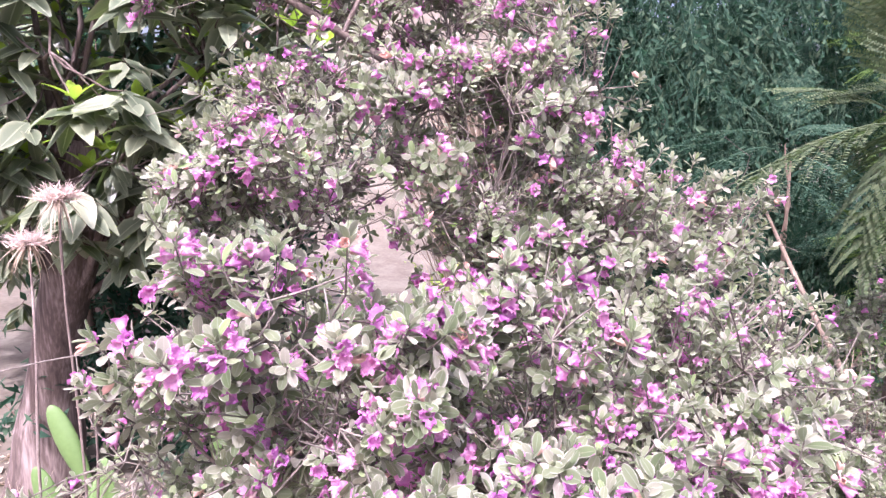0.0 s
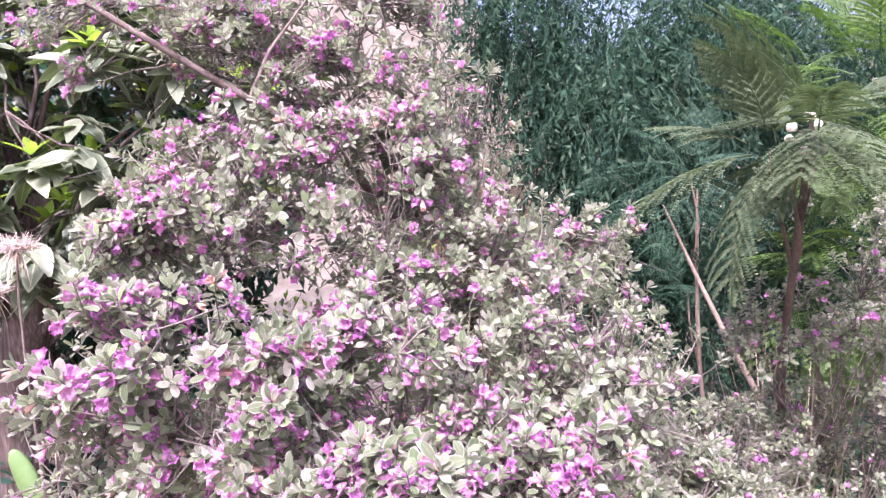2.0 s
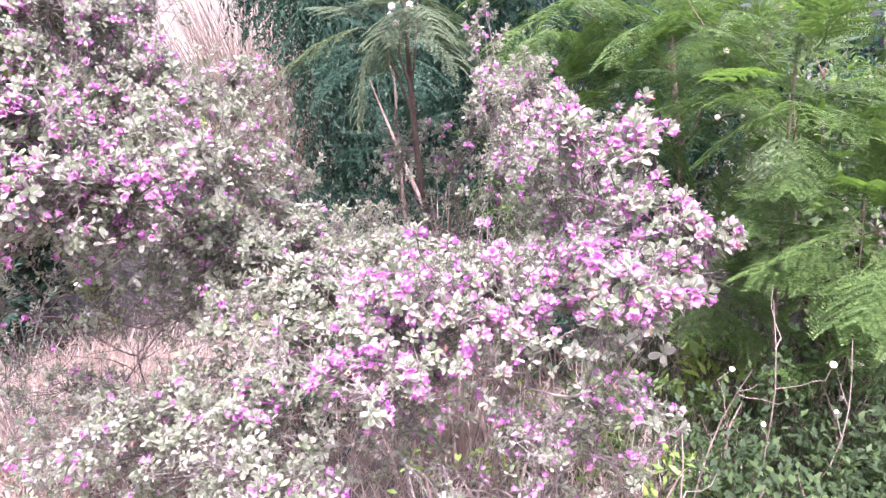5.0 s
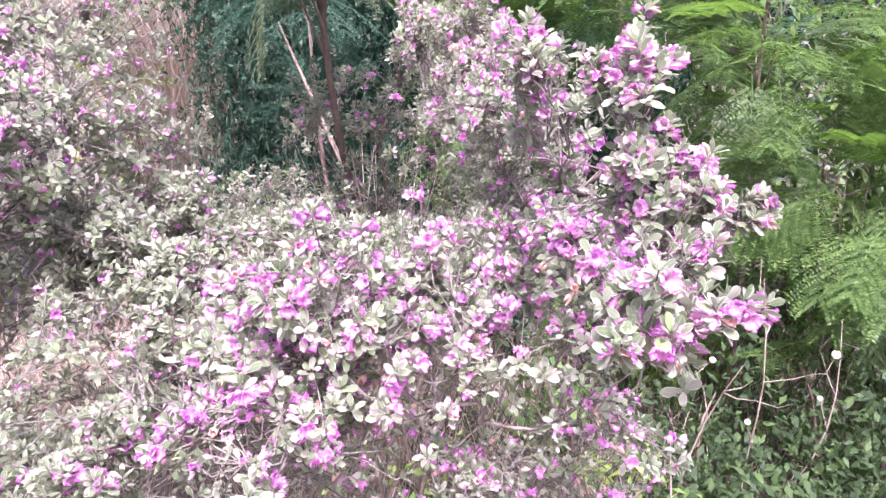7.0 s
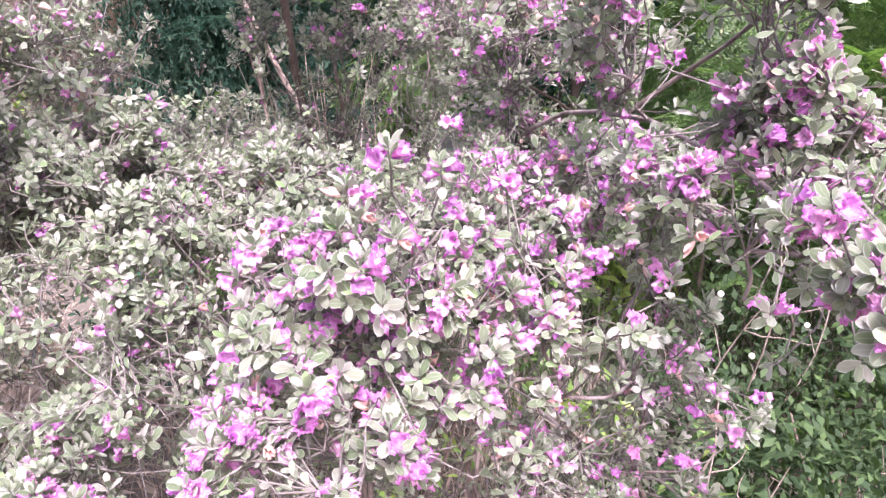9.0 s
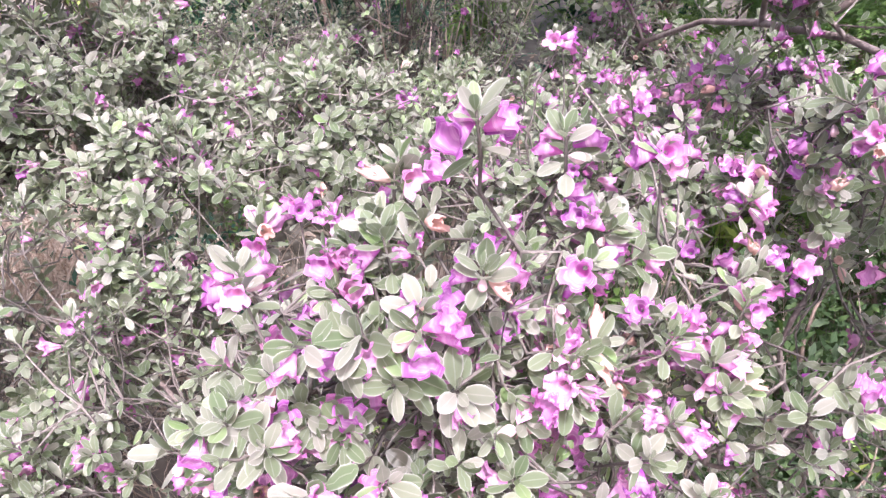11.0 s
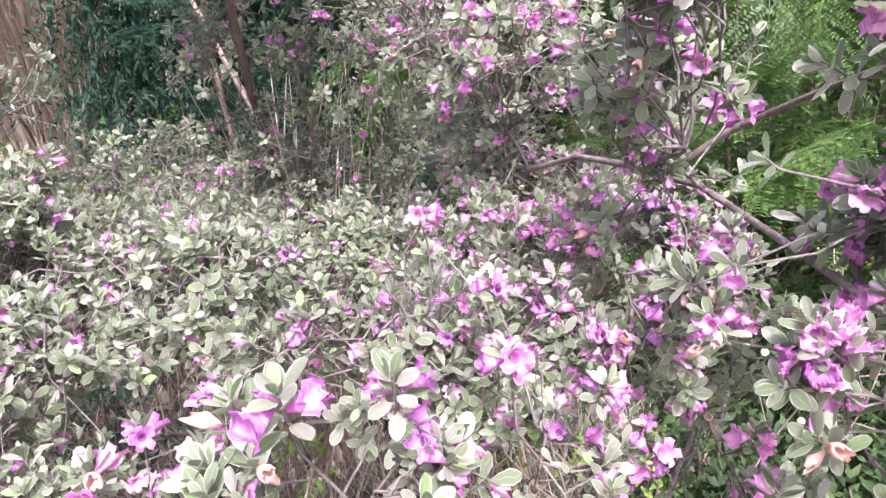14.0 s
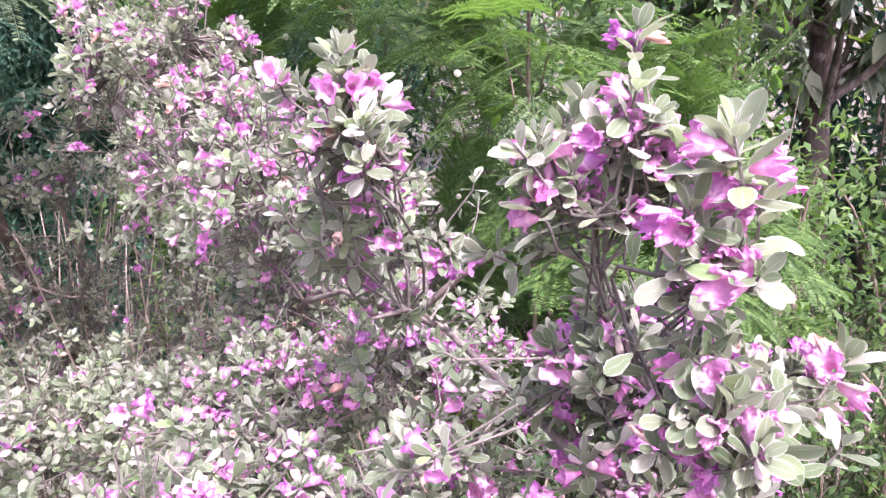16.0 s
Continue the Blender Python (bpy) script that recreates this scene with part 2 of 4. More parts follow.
def limb(name, parent, points, r0, r1, mat, sides=8, label=""):
    n = len(points)
    rng = np.random.default_rng(n + int(1000 * r0))
    radii = [(r0 + (r1 - r0) * (i / (n - 1)) ** 0.8) * (1 + 0.1 * rng.normal()) for i in range(n)]
    radii[-1] *= 0.5
    v, f, uv = tube(points, radii, sides)
    return part(name, sheet(name, v, f, mat, uv), parent, label)


def as_matrix(fr):
    m = Matrix.Identity(4)
    for i in range(3):
        for j in range(4):
            m[i][j] = fr[i][j]
    return m

# ---- ground ----
def build_ground():
    rng = np.random.default_rng(3)
    rings = [0.0] + [0.25 * 1.13 ** i for i in range(70)]
    sides = 72
    v, f = [(0.5, 1.0, 0.0)], []
    for r in rings[1:]:
        for k in range(sides):
            t = 2 * math.pi * k / sides
            x, y = 0.5 + r * math.cos(t), 1.0 + r * math.sin(t)
            h = 0.05 * noise.noise(Vector((x * 0.8, y * 0.8, 0))) + 0.02 * noise.noise(Vector((x * 3, y * 3, 2)))
            bank = min(1.0, max(0.0, (y - 10 + 0.25 * abs(x)) / 15)) * (y > 6)
            v.append((x, y, h * min(1, 12 / (r + 0.1)) - 0.02 + 9.0 * bank * bank * (3 - 2 * bank) * math.exp(-((x + 1.0) / 6) ** 2)))
    for k in range(sides):
        f.append((0, 1 + k, 1 + (k + 1) % sides, 1 + (k + 1) % sides))
    quads = []
    for i in range(len(rings) - 2):
        for k in range(sides):
            a, b = 1 + i * sides + k, 1 + i * sides + (k + 1) % sides
            quads.append((a, a + sides, b + sides, b))
    me = bpy.data.meshes.new("ground")
    me.from_pydata(v, [], [t[:3] for t in f] + quads)
    me.polygons.foreach_set("use_smooth", np.full(len(me.polygons), True))
    me.materials.append(SOIL)
    return tagged(new("ground", me), "dry pinkish bare soil under the shrubs", "ground", kind="structure")


ground = build_ground()


# ---- silver sage shrubs ----
def spoon(s):
    """A short stalk, widest past the middle, with a round end."""
    if s < 0.1:
        return 0.13
    t = ((s - 0.1) / 0.9) ** 1.2
    return max(0.13, (4 * t * (1 - t)) ** 0.55)


LEAF_KINDS = ((0.50, 0.24, 0.10), (0.46, 0.42, -0.14), (0.55, 0.12, 0.26), (0.48, -0.12, 0.20))
SAGE_LEAVES = [blade(1, w, 4, spoon, cup=c, bend=b, stops=(0.0, 0.30, 0.64, 0.92, 1.0)) for w, c, b in LEAF_KINDS]
FINE_LEAVES = [blade(1, w, 8, spoon, cup=1.4 * c, bend=b, wave=0.008, stops=(0, 0.10, 0.24, 0.42, 0.60, 0.78, 0.90, 0.97, 1.0)) for w, c, b in LEAF_KINDS]


def plain_leaf():
    """A round-ended leaf of few faces for the depth of the shrubs."""
    rows = ((0, 0.03, 0), (0.36, 0.17, 0.02), (0.70, 0.24, -0.01), (0.92, 0.15, -0.06), (1, 0.05, -0.09))
    v = [(x, sd * w, z) for x, w, z in rows for sd in (-1, 1)]
    f = [(2 * i, 2 * i + 2, 2 * i + 3, 2 * i + 1) for i in range(len(rows) - 1)]
    return np.array(v), np.array(f), np.array([(0.5 + 0.5 * sd, x) for x, w, z in rows for sd in (-1, 1)])


PLAIN_LEAF = plain_leaf()


def sage_flower(seed, wilt=0.0, around=60, light=False):
    """A short bell that opens into five round ruffled lobes, mouth to +x, about 1.2 across."""
    rng = np.random.default_rng(seed)
    v, f, uv = [], [], []
    # along, radius, share of the lobe's outline
    rows = ((0.0, 0.07, 0), (0.14, 0.15, 0), (0.36, 0.22, 0), (0.55, 0.29, 0), (0.70, 0.36, 0.15), (0.80, 0.43, 0.45), (0.84, 0.52, 0.8), (0.76, 0.60, 1.0))
    if light:
        rows = ((0.0, 0.08, 0), (0.36, 0.22, 0), (0.66, 0.34, 0.1), (0.82, 0.46, 0.6), (0.78, 0.59, 1.0))
    ph = rng.uniform(0, 6.28)
    tilt = rng.normal(0, 0.15, 5)
    size = rng.uniform(0.78, 1.18, 5)
    for i, (x, r, out) in enumerate(rows):
        for k in range(around):
            t = 2 * math.pi * k / around
            q = (5 * k / around) % 1.0
            which = int(5 * k / around) % 5
            lobe = max(0.0, math.sin(math.pi * q)) ** 0.5
            rr = r * (1 + 0.05 * out * math.sin(16 * math.pi * q + ph)) * (1 - 0.42 * out * (1 - lobe)) * (1 + out * (size[which] - 1)) * (1 - 0.55 * wilt * out)
            ruffle = out * (0.09 * math.sin(4 * math.pi * q + ph + which) + 0.065 * math.sin(8 * math.pi * q + 2 * ph + 2 * which) + 0.05 * math.sin(22 * math.pi * q + 3 * which) + tilt[which] + rng.normal(0, 0.02))
            # the two upper lobes stand up, the three lower ones reach forward
            lip = out * (0.16 if math.cos(t) < -0.1 else -0.05)
            v.append((x + ruffle + lip + 0.2 * wilt * out, rr * math.sin(t), rr * math.cos(t)))
            uv.append((0.5 + 0.5 * out ** 2 * rng.uniform(0.7, 1), i / (len(rows) - 1) + rng.normal(0, 0.02)))
    for i in range(len(rows) - 1):
        for k in range(around):
            a, b = i * around + k, i * around + (k + 1) % around
            f.append((a, b, b + around, a + around))
    return np.array(v), np.array(f), np.array(uv)


def sage_bud(seed):
    v, f, uv = tube([(0, 0, 0), (0.18, 0, 0.02), (0.45, 0, 0.04), (0.75, 0, 0.05), (0.95, 0, 0.05), (1.05, 0, 0.04)], [0.10, 0.17, 0.26, 0.31, 0.22, 0.04], 10)
    uv[:, 0] = 0.5
    return v, f, uv


FLOWERS = [sheet("flower", *sage_flower(i)[:2], PETAL, sage_flower(i)[2]) for i in range(8)]
WITHERED = [sheet("withered_flower", *sage_flower(20 + i, 1.0, 20)[:2], FADED, sage_flower(20 + i, 1.0, 20)[2]) for i in range(3)]
BUDS = [sheet("bud", *sage_bud(0)[:2], BUD, sage_bud(0)[2])]
LEAF_MESHES = [sheet("leaf", s[0], s[1], SAGE, s[2]) for s in FINE_LEAVES]


def sprig(rng, tip, way, leaf, pairs):
    """A shoot that ends at tip, with crossed pairs of leaves: their frames, and the axils."""
    way = way / np.linalg.norm(way)
    a = np.cross(way, (0.3, 0.2, 0.9))
    a = a / (np.linalg.norm(a) + 1e-9)
    b = np.cross(way, a)
    length = leaf * (0.30 + 0.15 * pairs)
    turn = rng.uniform(0, 6.28)
    out, axils = [], []
    for i in range(pairs):
        s = i / (pairs - 1)
        for side in (0, 1):
            t = turn + 1.75 * i + side * math.pi + rng.normal(0, 0.22)
            radial = math.cos(t) * a + math.sin(t) * b
            d = radial + (0.22 + 1.9 * s ** 1.4) * way + rng.normal(0, 0.16, 3) - np.array((0, 0, 0.2 * (1 - s)))
            at = tip - way * length * (1 - s) ** 1.5 + radial * 0.001
            ln = leaf * (0.78 + 0.34 * math.sin(math.pi * (0.2 + 0.7 * s)) - 0.3 * s ** 4) * rng.uniform(0.82, 1.15)
            out.append(axes(d, way + 0.2 * rng.normal(size=3), ln, at))
            if 0.2 < s < 0.8:
                axils.append((at, radial, way, s))
    return out, axils, tip - way * length


def bloom_at(rng, axil, size):
    """The matrix of a flower or bud that leans out of an axil."""
    at, radial, way, s = axil
    face = radial + (0.1 + 0.4 * s) * way + rng.normal(0, 0.2, 3) - np.array((0, 0, 0.15))
    return axes(face, np.array((0, 0, 1.0)) + 0.25 * rng.normal(size=3), size, at + 0.15 * size * radial)


def grow_sage(label, root, lobes, seed, near, size=0.0148, dense=1.95, forks_at=(), leaders=()):
    """A sage shrub. lobes: centre, radii, shoots, share of shoots in flower. near: a box of the plan whose leaves are single.
    leaders: tip, leaf length and flowers of the shoots that stand out."""
    rng = np.random.default_rng(seed)
    bush = thing("sage_shrub", label, "shrub", "silver sage shrubs", at=root)
    root = np.array(root, float)
    sets, inner = [[] for _ in LEAF_KINDS], []
    blooms, buds, dead, twigs = [], [], [], []
    joints = [root + np.array((0, 0, 0.25)), *(np.array(p) for p in forks_at)]
    limb("trunk", bush, crooked((0, 0, -0.05), (0, 0, 0.27), rng, 4, 0.03), 0.022, 0.014, TWIG, 9)
    tips = []

    def flower(axil, fs):
        kind = rng.random()
        if kind < 0.80:
            blooms.append(bloom_at(rng, axil, fs))
        elif kind < 0.93:
            buds.append(bloom_at(rng, axil, 0.62 * fs))
        else:
            dead.append(bloom_at(rng, axil, 0.85 * fs))

    def shoot(tip, way, leaf, pairs, flowers, start, deep):
        frames, axils, foot = sprig(rng, tip, way, leaf, pairs)
        twigs.append(tube([start, 0.5 * (start + foot) + rng.normal(0, 0.008, 3), foot, tip], [0.0011, 0.0010, 0.0009, 0.0006], 4))
        for fr in frames:
            (inner if deep > 0.45 or tip[1] > 1.25 else sets[int(rng.integers(0, len(sets)))]).append(fr)
        if flowers:
            pick = rng.permutation(len(axils))[:flowers]
            for k in pick:
                flower(axils[k], 0.0140 * rng.uniform(0.75, 1.15))

    for c, rad, count, bloom, *big in sorted(lobes, key=lambda q: np.linalg.norm(np.array(q[0]) - root)):
        c, rad, count = np.array(c, float), np.array(rad, float), int(count * dense)
        # each limb springs from the joint nearest below it
        cost = [np.linalg.norm(j - c) + 0.25 * np.linalg.norm(j - root) + (j[2] > c[2] - 0.05) for j in joints]
        line = crooked(joints[int(np.argmin(cost))], c - np.array((0, 0, 0.75 * rad[2])), rng, 9, 0.07, 0.03)
        limb("branch", bush, line - root, min(0.0042, 0.0018 + 0.003 * np.linalg.norm(c - line[0])), 0.0018, TWIG, 6)
        joints.extend(line[2:8])
        forks = []
        for _ in range(max(4, count // 20)):
            d = rng.normal(size=3)
            d[2] = abs(d[2]) * 0.8 + 0.1 * d[2]
            d /= np.linalg.norm(d)
            fl = crooked(line[int(rng.integers(5, 9))], c + d * rad * rng.uniform(0.5, 0.8), rng, 4, 0.07)
            twigs.append(tube(fl, np.linspace(0.0013, 0.0009, 5), 4))
            forks.extend(fl[1:])
        forks.extend(line[6:])
        forks = np.array(forks)
        for _ in range(count // 25):
            # bare dry twigs that stick out
            a = forks[int(rng.integers(len(forks)))]
            twigs.append(tube(crooked(a, a + rng.normal(0, 0.6, 3) * rad + np.array((0, 0, 0.03)), rng, 5, 0.12), np.linspace(0.0012, 0.0006, 6), 3))
        heads = rng.normal(size=(max(5, count // 8), 3))
        heads[:, 2] = np.where(rng.random(len(heads)) < 0.6, abs(heads[:, 2]), heads[:, 2])
        heads /= np.linalg.norm(heads, axis=1)[:, None]
        for n in range(count + count // 6):
            # shoots stand in tufts
            d = heads[n % len(heads)] + rng.normal(0, 0.17, 3)
            d /= np.linalg.norm(d)
            deep = rng.random() ** 2.0
            lump = 0.5 * noise.noise(Vector(d * 2.3) + Vector(c * 7))
            tip = c + d * rad * (1.08 - 0.65 * deep + lump + abs(rng.normal(0, 0.10)))
            if n >= count:
                low = line[int(rng.integers(2, 7))]
                deep, tip = 1.0, low + d * rng.uniform(0.04, 0.14)
            if tip[2] < 0.06 or noise.noise(Vector(tip * 10)) + 0.5 * noise.noise(Vector(tip * 23)) < -0.14 + 0.1 * rng.normal():
                continue
            start = low if n >= count else forks[np.argmin(((forks - tip) ** 2).sum(1) + rng.uniform(0, 0.007, len(forks)))]
            grow = tip - start
            way = 0.5 * d + np.array((0, 0, 0.6)) + 0.5 * grow / (np.linalg.norm(grow) + 1e-6) + rng.normal(0, 0.2, 3)
            leaf = (big[0] if big else size) * rng.uniform(0.75, 1.2)
            in_flower = rng.random() < 1.4 * bloom * (1 - 0.6 * deep)
            flowers = int(rng.choice((1, 2, 3, 4, 5), p=(0.40, 0.32, 0.18, 0.07, 0.03))) if in_flower else 0
            shoot(tip, way, leaf, int(rng.integers(4, 8)) - int(2 * deep), flowers, start, deep)
            tips.append(start)
            for s in rng.uniform(0.05, 0.85, int(rng.integers(2, 5))):
                inner.append(axes(rng.normal(size=3) + way, rng.normal(0, 0.5, 3) + np.array((0, 0, 1.0)), leaf * rng.uniform(0.5, 0.9), start + (tip - start) * s))
    tips = np.array(tips)
    for *tip, leaf, flowers in leaders:
        tip = np.array(tip)
        start = tips[np.argmin(((tips - tip + np.array((0, 0, 0.04))) ** 2).sum(1))]
        way = np.array((0, 0, 0.75)) + 0.6 * (tip - start) / (np.linalg.norm(tip - start) + 1e-6) + rng.normal(0, 0.12, 3)
        shoot(tip, way, leaf, 7, flowers, start, 0.0)
    root_row = np.array(root)
    # single leaves and flowers inside the near box, the rest joined
    lo, hi = np.array(near[0]), np.array(near[1])
    for me, fine, shape, frames in zip(LEAF_MESHES, FINE_LEAVES, SAGE_LEAVES, sets):
        frames = np.array(frames).reshape(-1, 3, 4)
        spot = frames[:, :, 3].copy()
        frames[:, :, 3] -= root_row
        inside = np.where(((spot > lo) & (spot < hi)).all(1))[0]
        inside = inside[np.argsort(spot[inside, 1])]
        for k in inside[:75]:
            part("leaf", me, bush, m=as_matrix(frames[k]))
        groups = [scatter(shape, np.delete(frames, inside, 0))]
        if len(inside) > 75:
            groups.append(scatter(fine, frames[inside[75:]]))
        v, f, uv = joined(groups)
        if len(v):
            tagged(part("foliage", sheet("foliage", v, f, SAGE, uv), bush), kind="stuff")
    inner = np.array(inner)
    inner[:, :, 3] -= root_row
    v, f, uv = scatter(PLAIN_LEAF, inner)
    tagged(part("foliage", sheet("foliage", v, f, SAGE, uv), bush), kind="stuff")
    v, f, uv = joined(twigs)
    tagged(part("twig_mass", sheet("twig_mass", v - root_row, f, STEM, uv), bush), kind="stuff")
    for name, meshes, frames, tag in (("flower", FLOWERS, blooms, "magenta-pink bell flower"), ("bud", BUDS, buds, "pale pink flower bud"), ("withered_flower", WITHERED, dead, "faded peach withered flower")):
        order = sorted(range(len(frames)), key=lambda i: frames[i][1][3])
        for n, i in enumerate(order[:300]):
            fr = frames[i].copy()
            fr[:, 3] -= root_row
            part(name, meshes[n % len(meshes)], bush, tag, as_matrix(fr))
        if order[300:]:
            fr = np.array([frames[i] for i in order[300:]])
            fr[:, :, 3] -= root_row
            v, f, uv = joined([scatter(sage_flower(k, around=20, light=True), fr[k::3]) for k in range(3) if len(fr[k::3])])
            tagged(part("flower_mass", sheet("flower_mass", v, f, PETAL, uv), bush), kind="stuff")
    return bush


# centre, radii, shoots, share in flower, and the leaf length where it is not the usual one
DOME_FRONT = [
    ((-0.17, 0.63, 1.44), (0.10, 0.09, 0.085), 98, 0.68, 0.0185),
    ((-0.07, 0.59, 1.39), (0.11, 0.09, 0.085), 104, 0.68, 0.0185),
    ((0.05, 0.68, 1.40), (0.11, 0.09, 0.08), 98, 0.61, 0.0175),
    ((-0.26, 0.67, 1.38), (0.09, 0.09, 0.08), 78, 0.61, 0.0175),
    ((0.08, 0.52, 1.30), (0.11, 0.08, 0.08), 98, 0.61, 0.0185),
    ((0.22, 0.62, 1.28), (0.12, 0.10, 0.09), 117, 0.54, 0.0175),
    ((-0.08, 0.78, 1.30), (0.22, 0.17, 0.13), 170, 0.46),
    ((0.10, 0.66, 1.25), (0.18, 0.15, 0.12), 160, 0.46),
    ((-0.32, 0.86, 1.21), (0.16, 0.18, 0.11), 150, 0.43),
    ((0.20, 0.86, 1.02), (0.20, 0.14, 0.09), 45, 0.11),
    ((-0.08, 0.94, 1.00), (0.20, 0.14, 0.09), 25, 0.09),
]
DOME_SIDE = [
    ((0.29, 0.80, 1.27), (0.11, 0.10, 0.09), 110, 0.33),
    ((0.28, 0.90, 1.28), (0.22, 0.20, 0.16), 280, 0.24),
    ((0.20, 1.12, 1.46), (0.18, 0.20, 0.14), 250, 0.22),
    ((0.16, 0.98, 1.36), (0.16, 0.15, 0.12), 130, 0.22),
    ((0.38, 1.20, 1.42), (0.13, 0.15, 0.13), 130, 0.16),
    ((0.50, 1.38, 1.44), (0.05, 0.05, 0.08), 30, 0.09),
    ((0.48, 1.14, 1.19), (0.13, 0.20, 0.13), 190, 0.14),
    ((0.34, 1.00, 1.04), (0.18, 0.18, 0.11), 85, 0.07),
    ((0.41, 0.88, 1.10), (0.12, 0.13, 0.09), 80, 0.09),
    ((0.15, 1.10, 0.82), (0.28, 0.18, 0.12), 18, 0.03),
    ((0.08, 1.35, 0.85), (0.34, 0.20, 0.14), 20, 0.02),
    ((-0.10, 1.18, 1.00), (0.26, 0.18, 0.12), 30, 0.06),
]
DOME_TOP = [
    ((-0.12, 1.06, 1.65), (0.18, 0.16, 0.11), 180, 0.30),
    ((-0.20, 0.97, 1.585), (0.15, 0.12, 0.075), 140, 0.37),
    ((0.05, 1.02, 1.63), (0.13, 0.13, 0.11), 160, 0.33),
    ((-0.33, 1.14, 1.90), (0.20, 0.15, 0.09), 130, 0.30),
    ((0.02, 1.22, 1.92), (0.16, 0.14, 0.12), 120, 0.24),
    ((0.0, 1.08, 1.80), (0.12, 0.10, 0.07), 60, 0.27),
    ((-0.15, 1.10, 1.84), (0.14, 0.10, 0.09), 100, 0.33),
    ((0.02, 1.16, 2.02), (0.20, 0.10, 0.09), 80, 0.27),
    ((0.14, 1.10, 1.76), (0.10, 0.10, 0.09), 70, 0.24),
    ((-0.33, 0.95, 1.52), (0.08, 0.10, 0.07), 60, 0.33),
    ((0.02, 0.97, 1.50), (0.10, 0.10, 0.07), 60, 0.22),
    ((0.20, 1.24, 1.66), (0.09, 0.09, 0.14), 90, 0.16),
]
# tip, leaf length, flowers
DOME_LEADERS = [
    (-0.225, 0.545, 1.545, 0.0198, 5), (-0.092, 0.555, 1.545, 0.0193, 5), (-0.185, 0.512, 1.475, 0.0198, 3), (-0.210, 0.472, 1.470, 0.0198, 4),
    (-0.100, 0.535, 1.470, 0.0198, 4), (0.058, 0.712, 1.520, 0.0193, 3), (0.017, 0.636, 1.465, 0.0193, 5), (0.094, 0.747, 1.535, 0.0184, 3),
    (0.116, 0.692, 1.495, 0.0193, 5), (0.154, 0.630, 1.445, 0.0193, 4), (0.270, 0.800, 1.375, 0.0184, 3), (-0.238, 0.917, 1.630, 0.0193, 4),
    (-0.052, 0.947, 1.725, 0.0193, 4), (0.087, 0.922, 1.625, 0.0193, 4), (0.082, 0.532, 1.380, 0.0193, 4),
]
dome = grow_sage("rounded silver-leaved sage shrub covered in magenta flowers", (0.12, 1.2, 0.0), DOME_FRONT + DOME_SIDE + DOME_TOP, 11,
                 ((-0.3, 0.3, 1.2), (0.3, 0.62, 1.6)), leaders=DOME_LEADERS,
                 forks_at=[(0.0, 0.9, 1.0), (0.10, 1.18, 1.2), (0.06, 1.20, 1.55), (-0.03, 1.22, 1.70), (-0.17, 1.27, 1.81)])
low = np.array((0.12, 1.2, 0.0))
bare = np.array([(0.10, 1.18, 1.2), (0.06, 1.17, 1.55), (-0.03, 1.12, 1.69), (-0.16, 1.065, 1.765), (-0.34, 1.06, 1.88), (-0.52, 1.06, 2.0), (-0.7, 1.08, 2.1)])
limb("branch", dome, bare - low, 0.010, 0.005, TWIG, 8, "long bare arching branch")
for line in ([(-0.16, 1.065, 1.765), (-0.12, 1.05, 1.84), (-0.05, 1.06, 1.93)], [(0.10, 1.16, 1.62), (0.09, 1.10, 1.78), (0.05, 1.08, 1.95)]):
    limb("branch", dome, np.array(line) - low, 0.005, 0.003, TWIG, 7)

SPREAD_FRONT = [
    ((0.73, 0.21, 1.15), (0.09, 0.06, 0.07), 74, 0.62, 0.0155),
    ((0.64, 0.25, 1.11), (0.07, 0.07, 0.06), 50, 0.6, 0.0155),
    ((0.62, 0.14, 1.03), (0.08, 0.06, 0.07), 46, 0.6, 0.0150),
    ((0.79, 0.20, 1.05), (0.08, 0.07, 0.08), 40, 0.6, 0.0145),
    ((0.89, 0.18, 1.04), (0.05, 0.05, 0.06), 16, 0.6, 0.0145),
    ((0.91, 0.25, 1.10), (0.05, 0.05, 0.05), 16, 0.55, 0.0145),
    ((1.03, 0.24, 1.00), (0.07, 0.08, 0.06), 14, 0.5),
    ((1.09, 0.22, 0.86), (0.09, 0.09, 0.09), 34, 0.25, 0.0125),
    ((1.04, 0.20, 0.72), (0.12, 0.09, 0.10), 60, 0.2, 0.0125),
    ((0.68, 0.24, 1.00), (0.12, 0.10, 0.08), 50, 0.55),
    ((0.80, 0.30, 0.80), (0.20, 0.16, 0.10), 70, 0.2),
    ((0.93, 0.20, 0.82), (0.11, 0.09, 0.10), 80, 0.35, 0.0115),
]
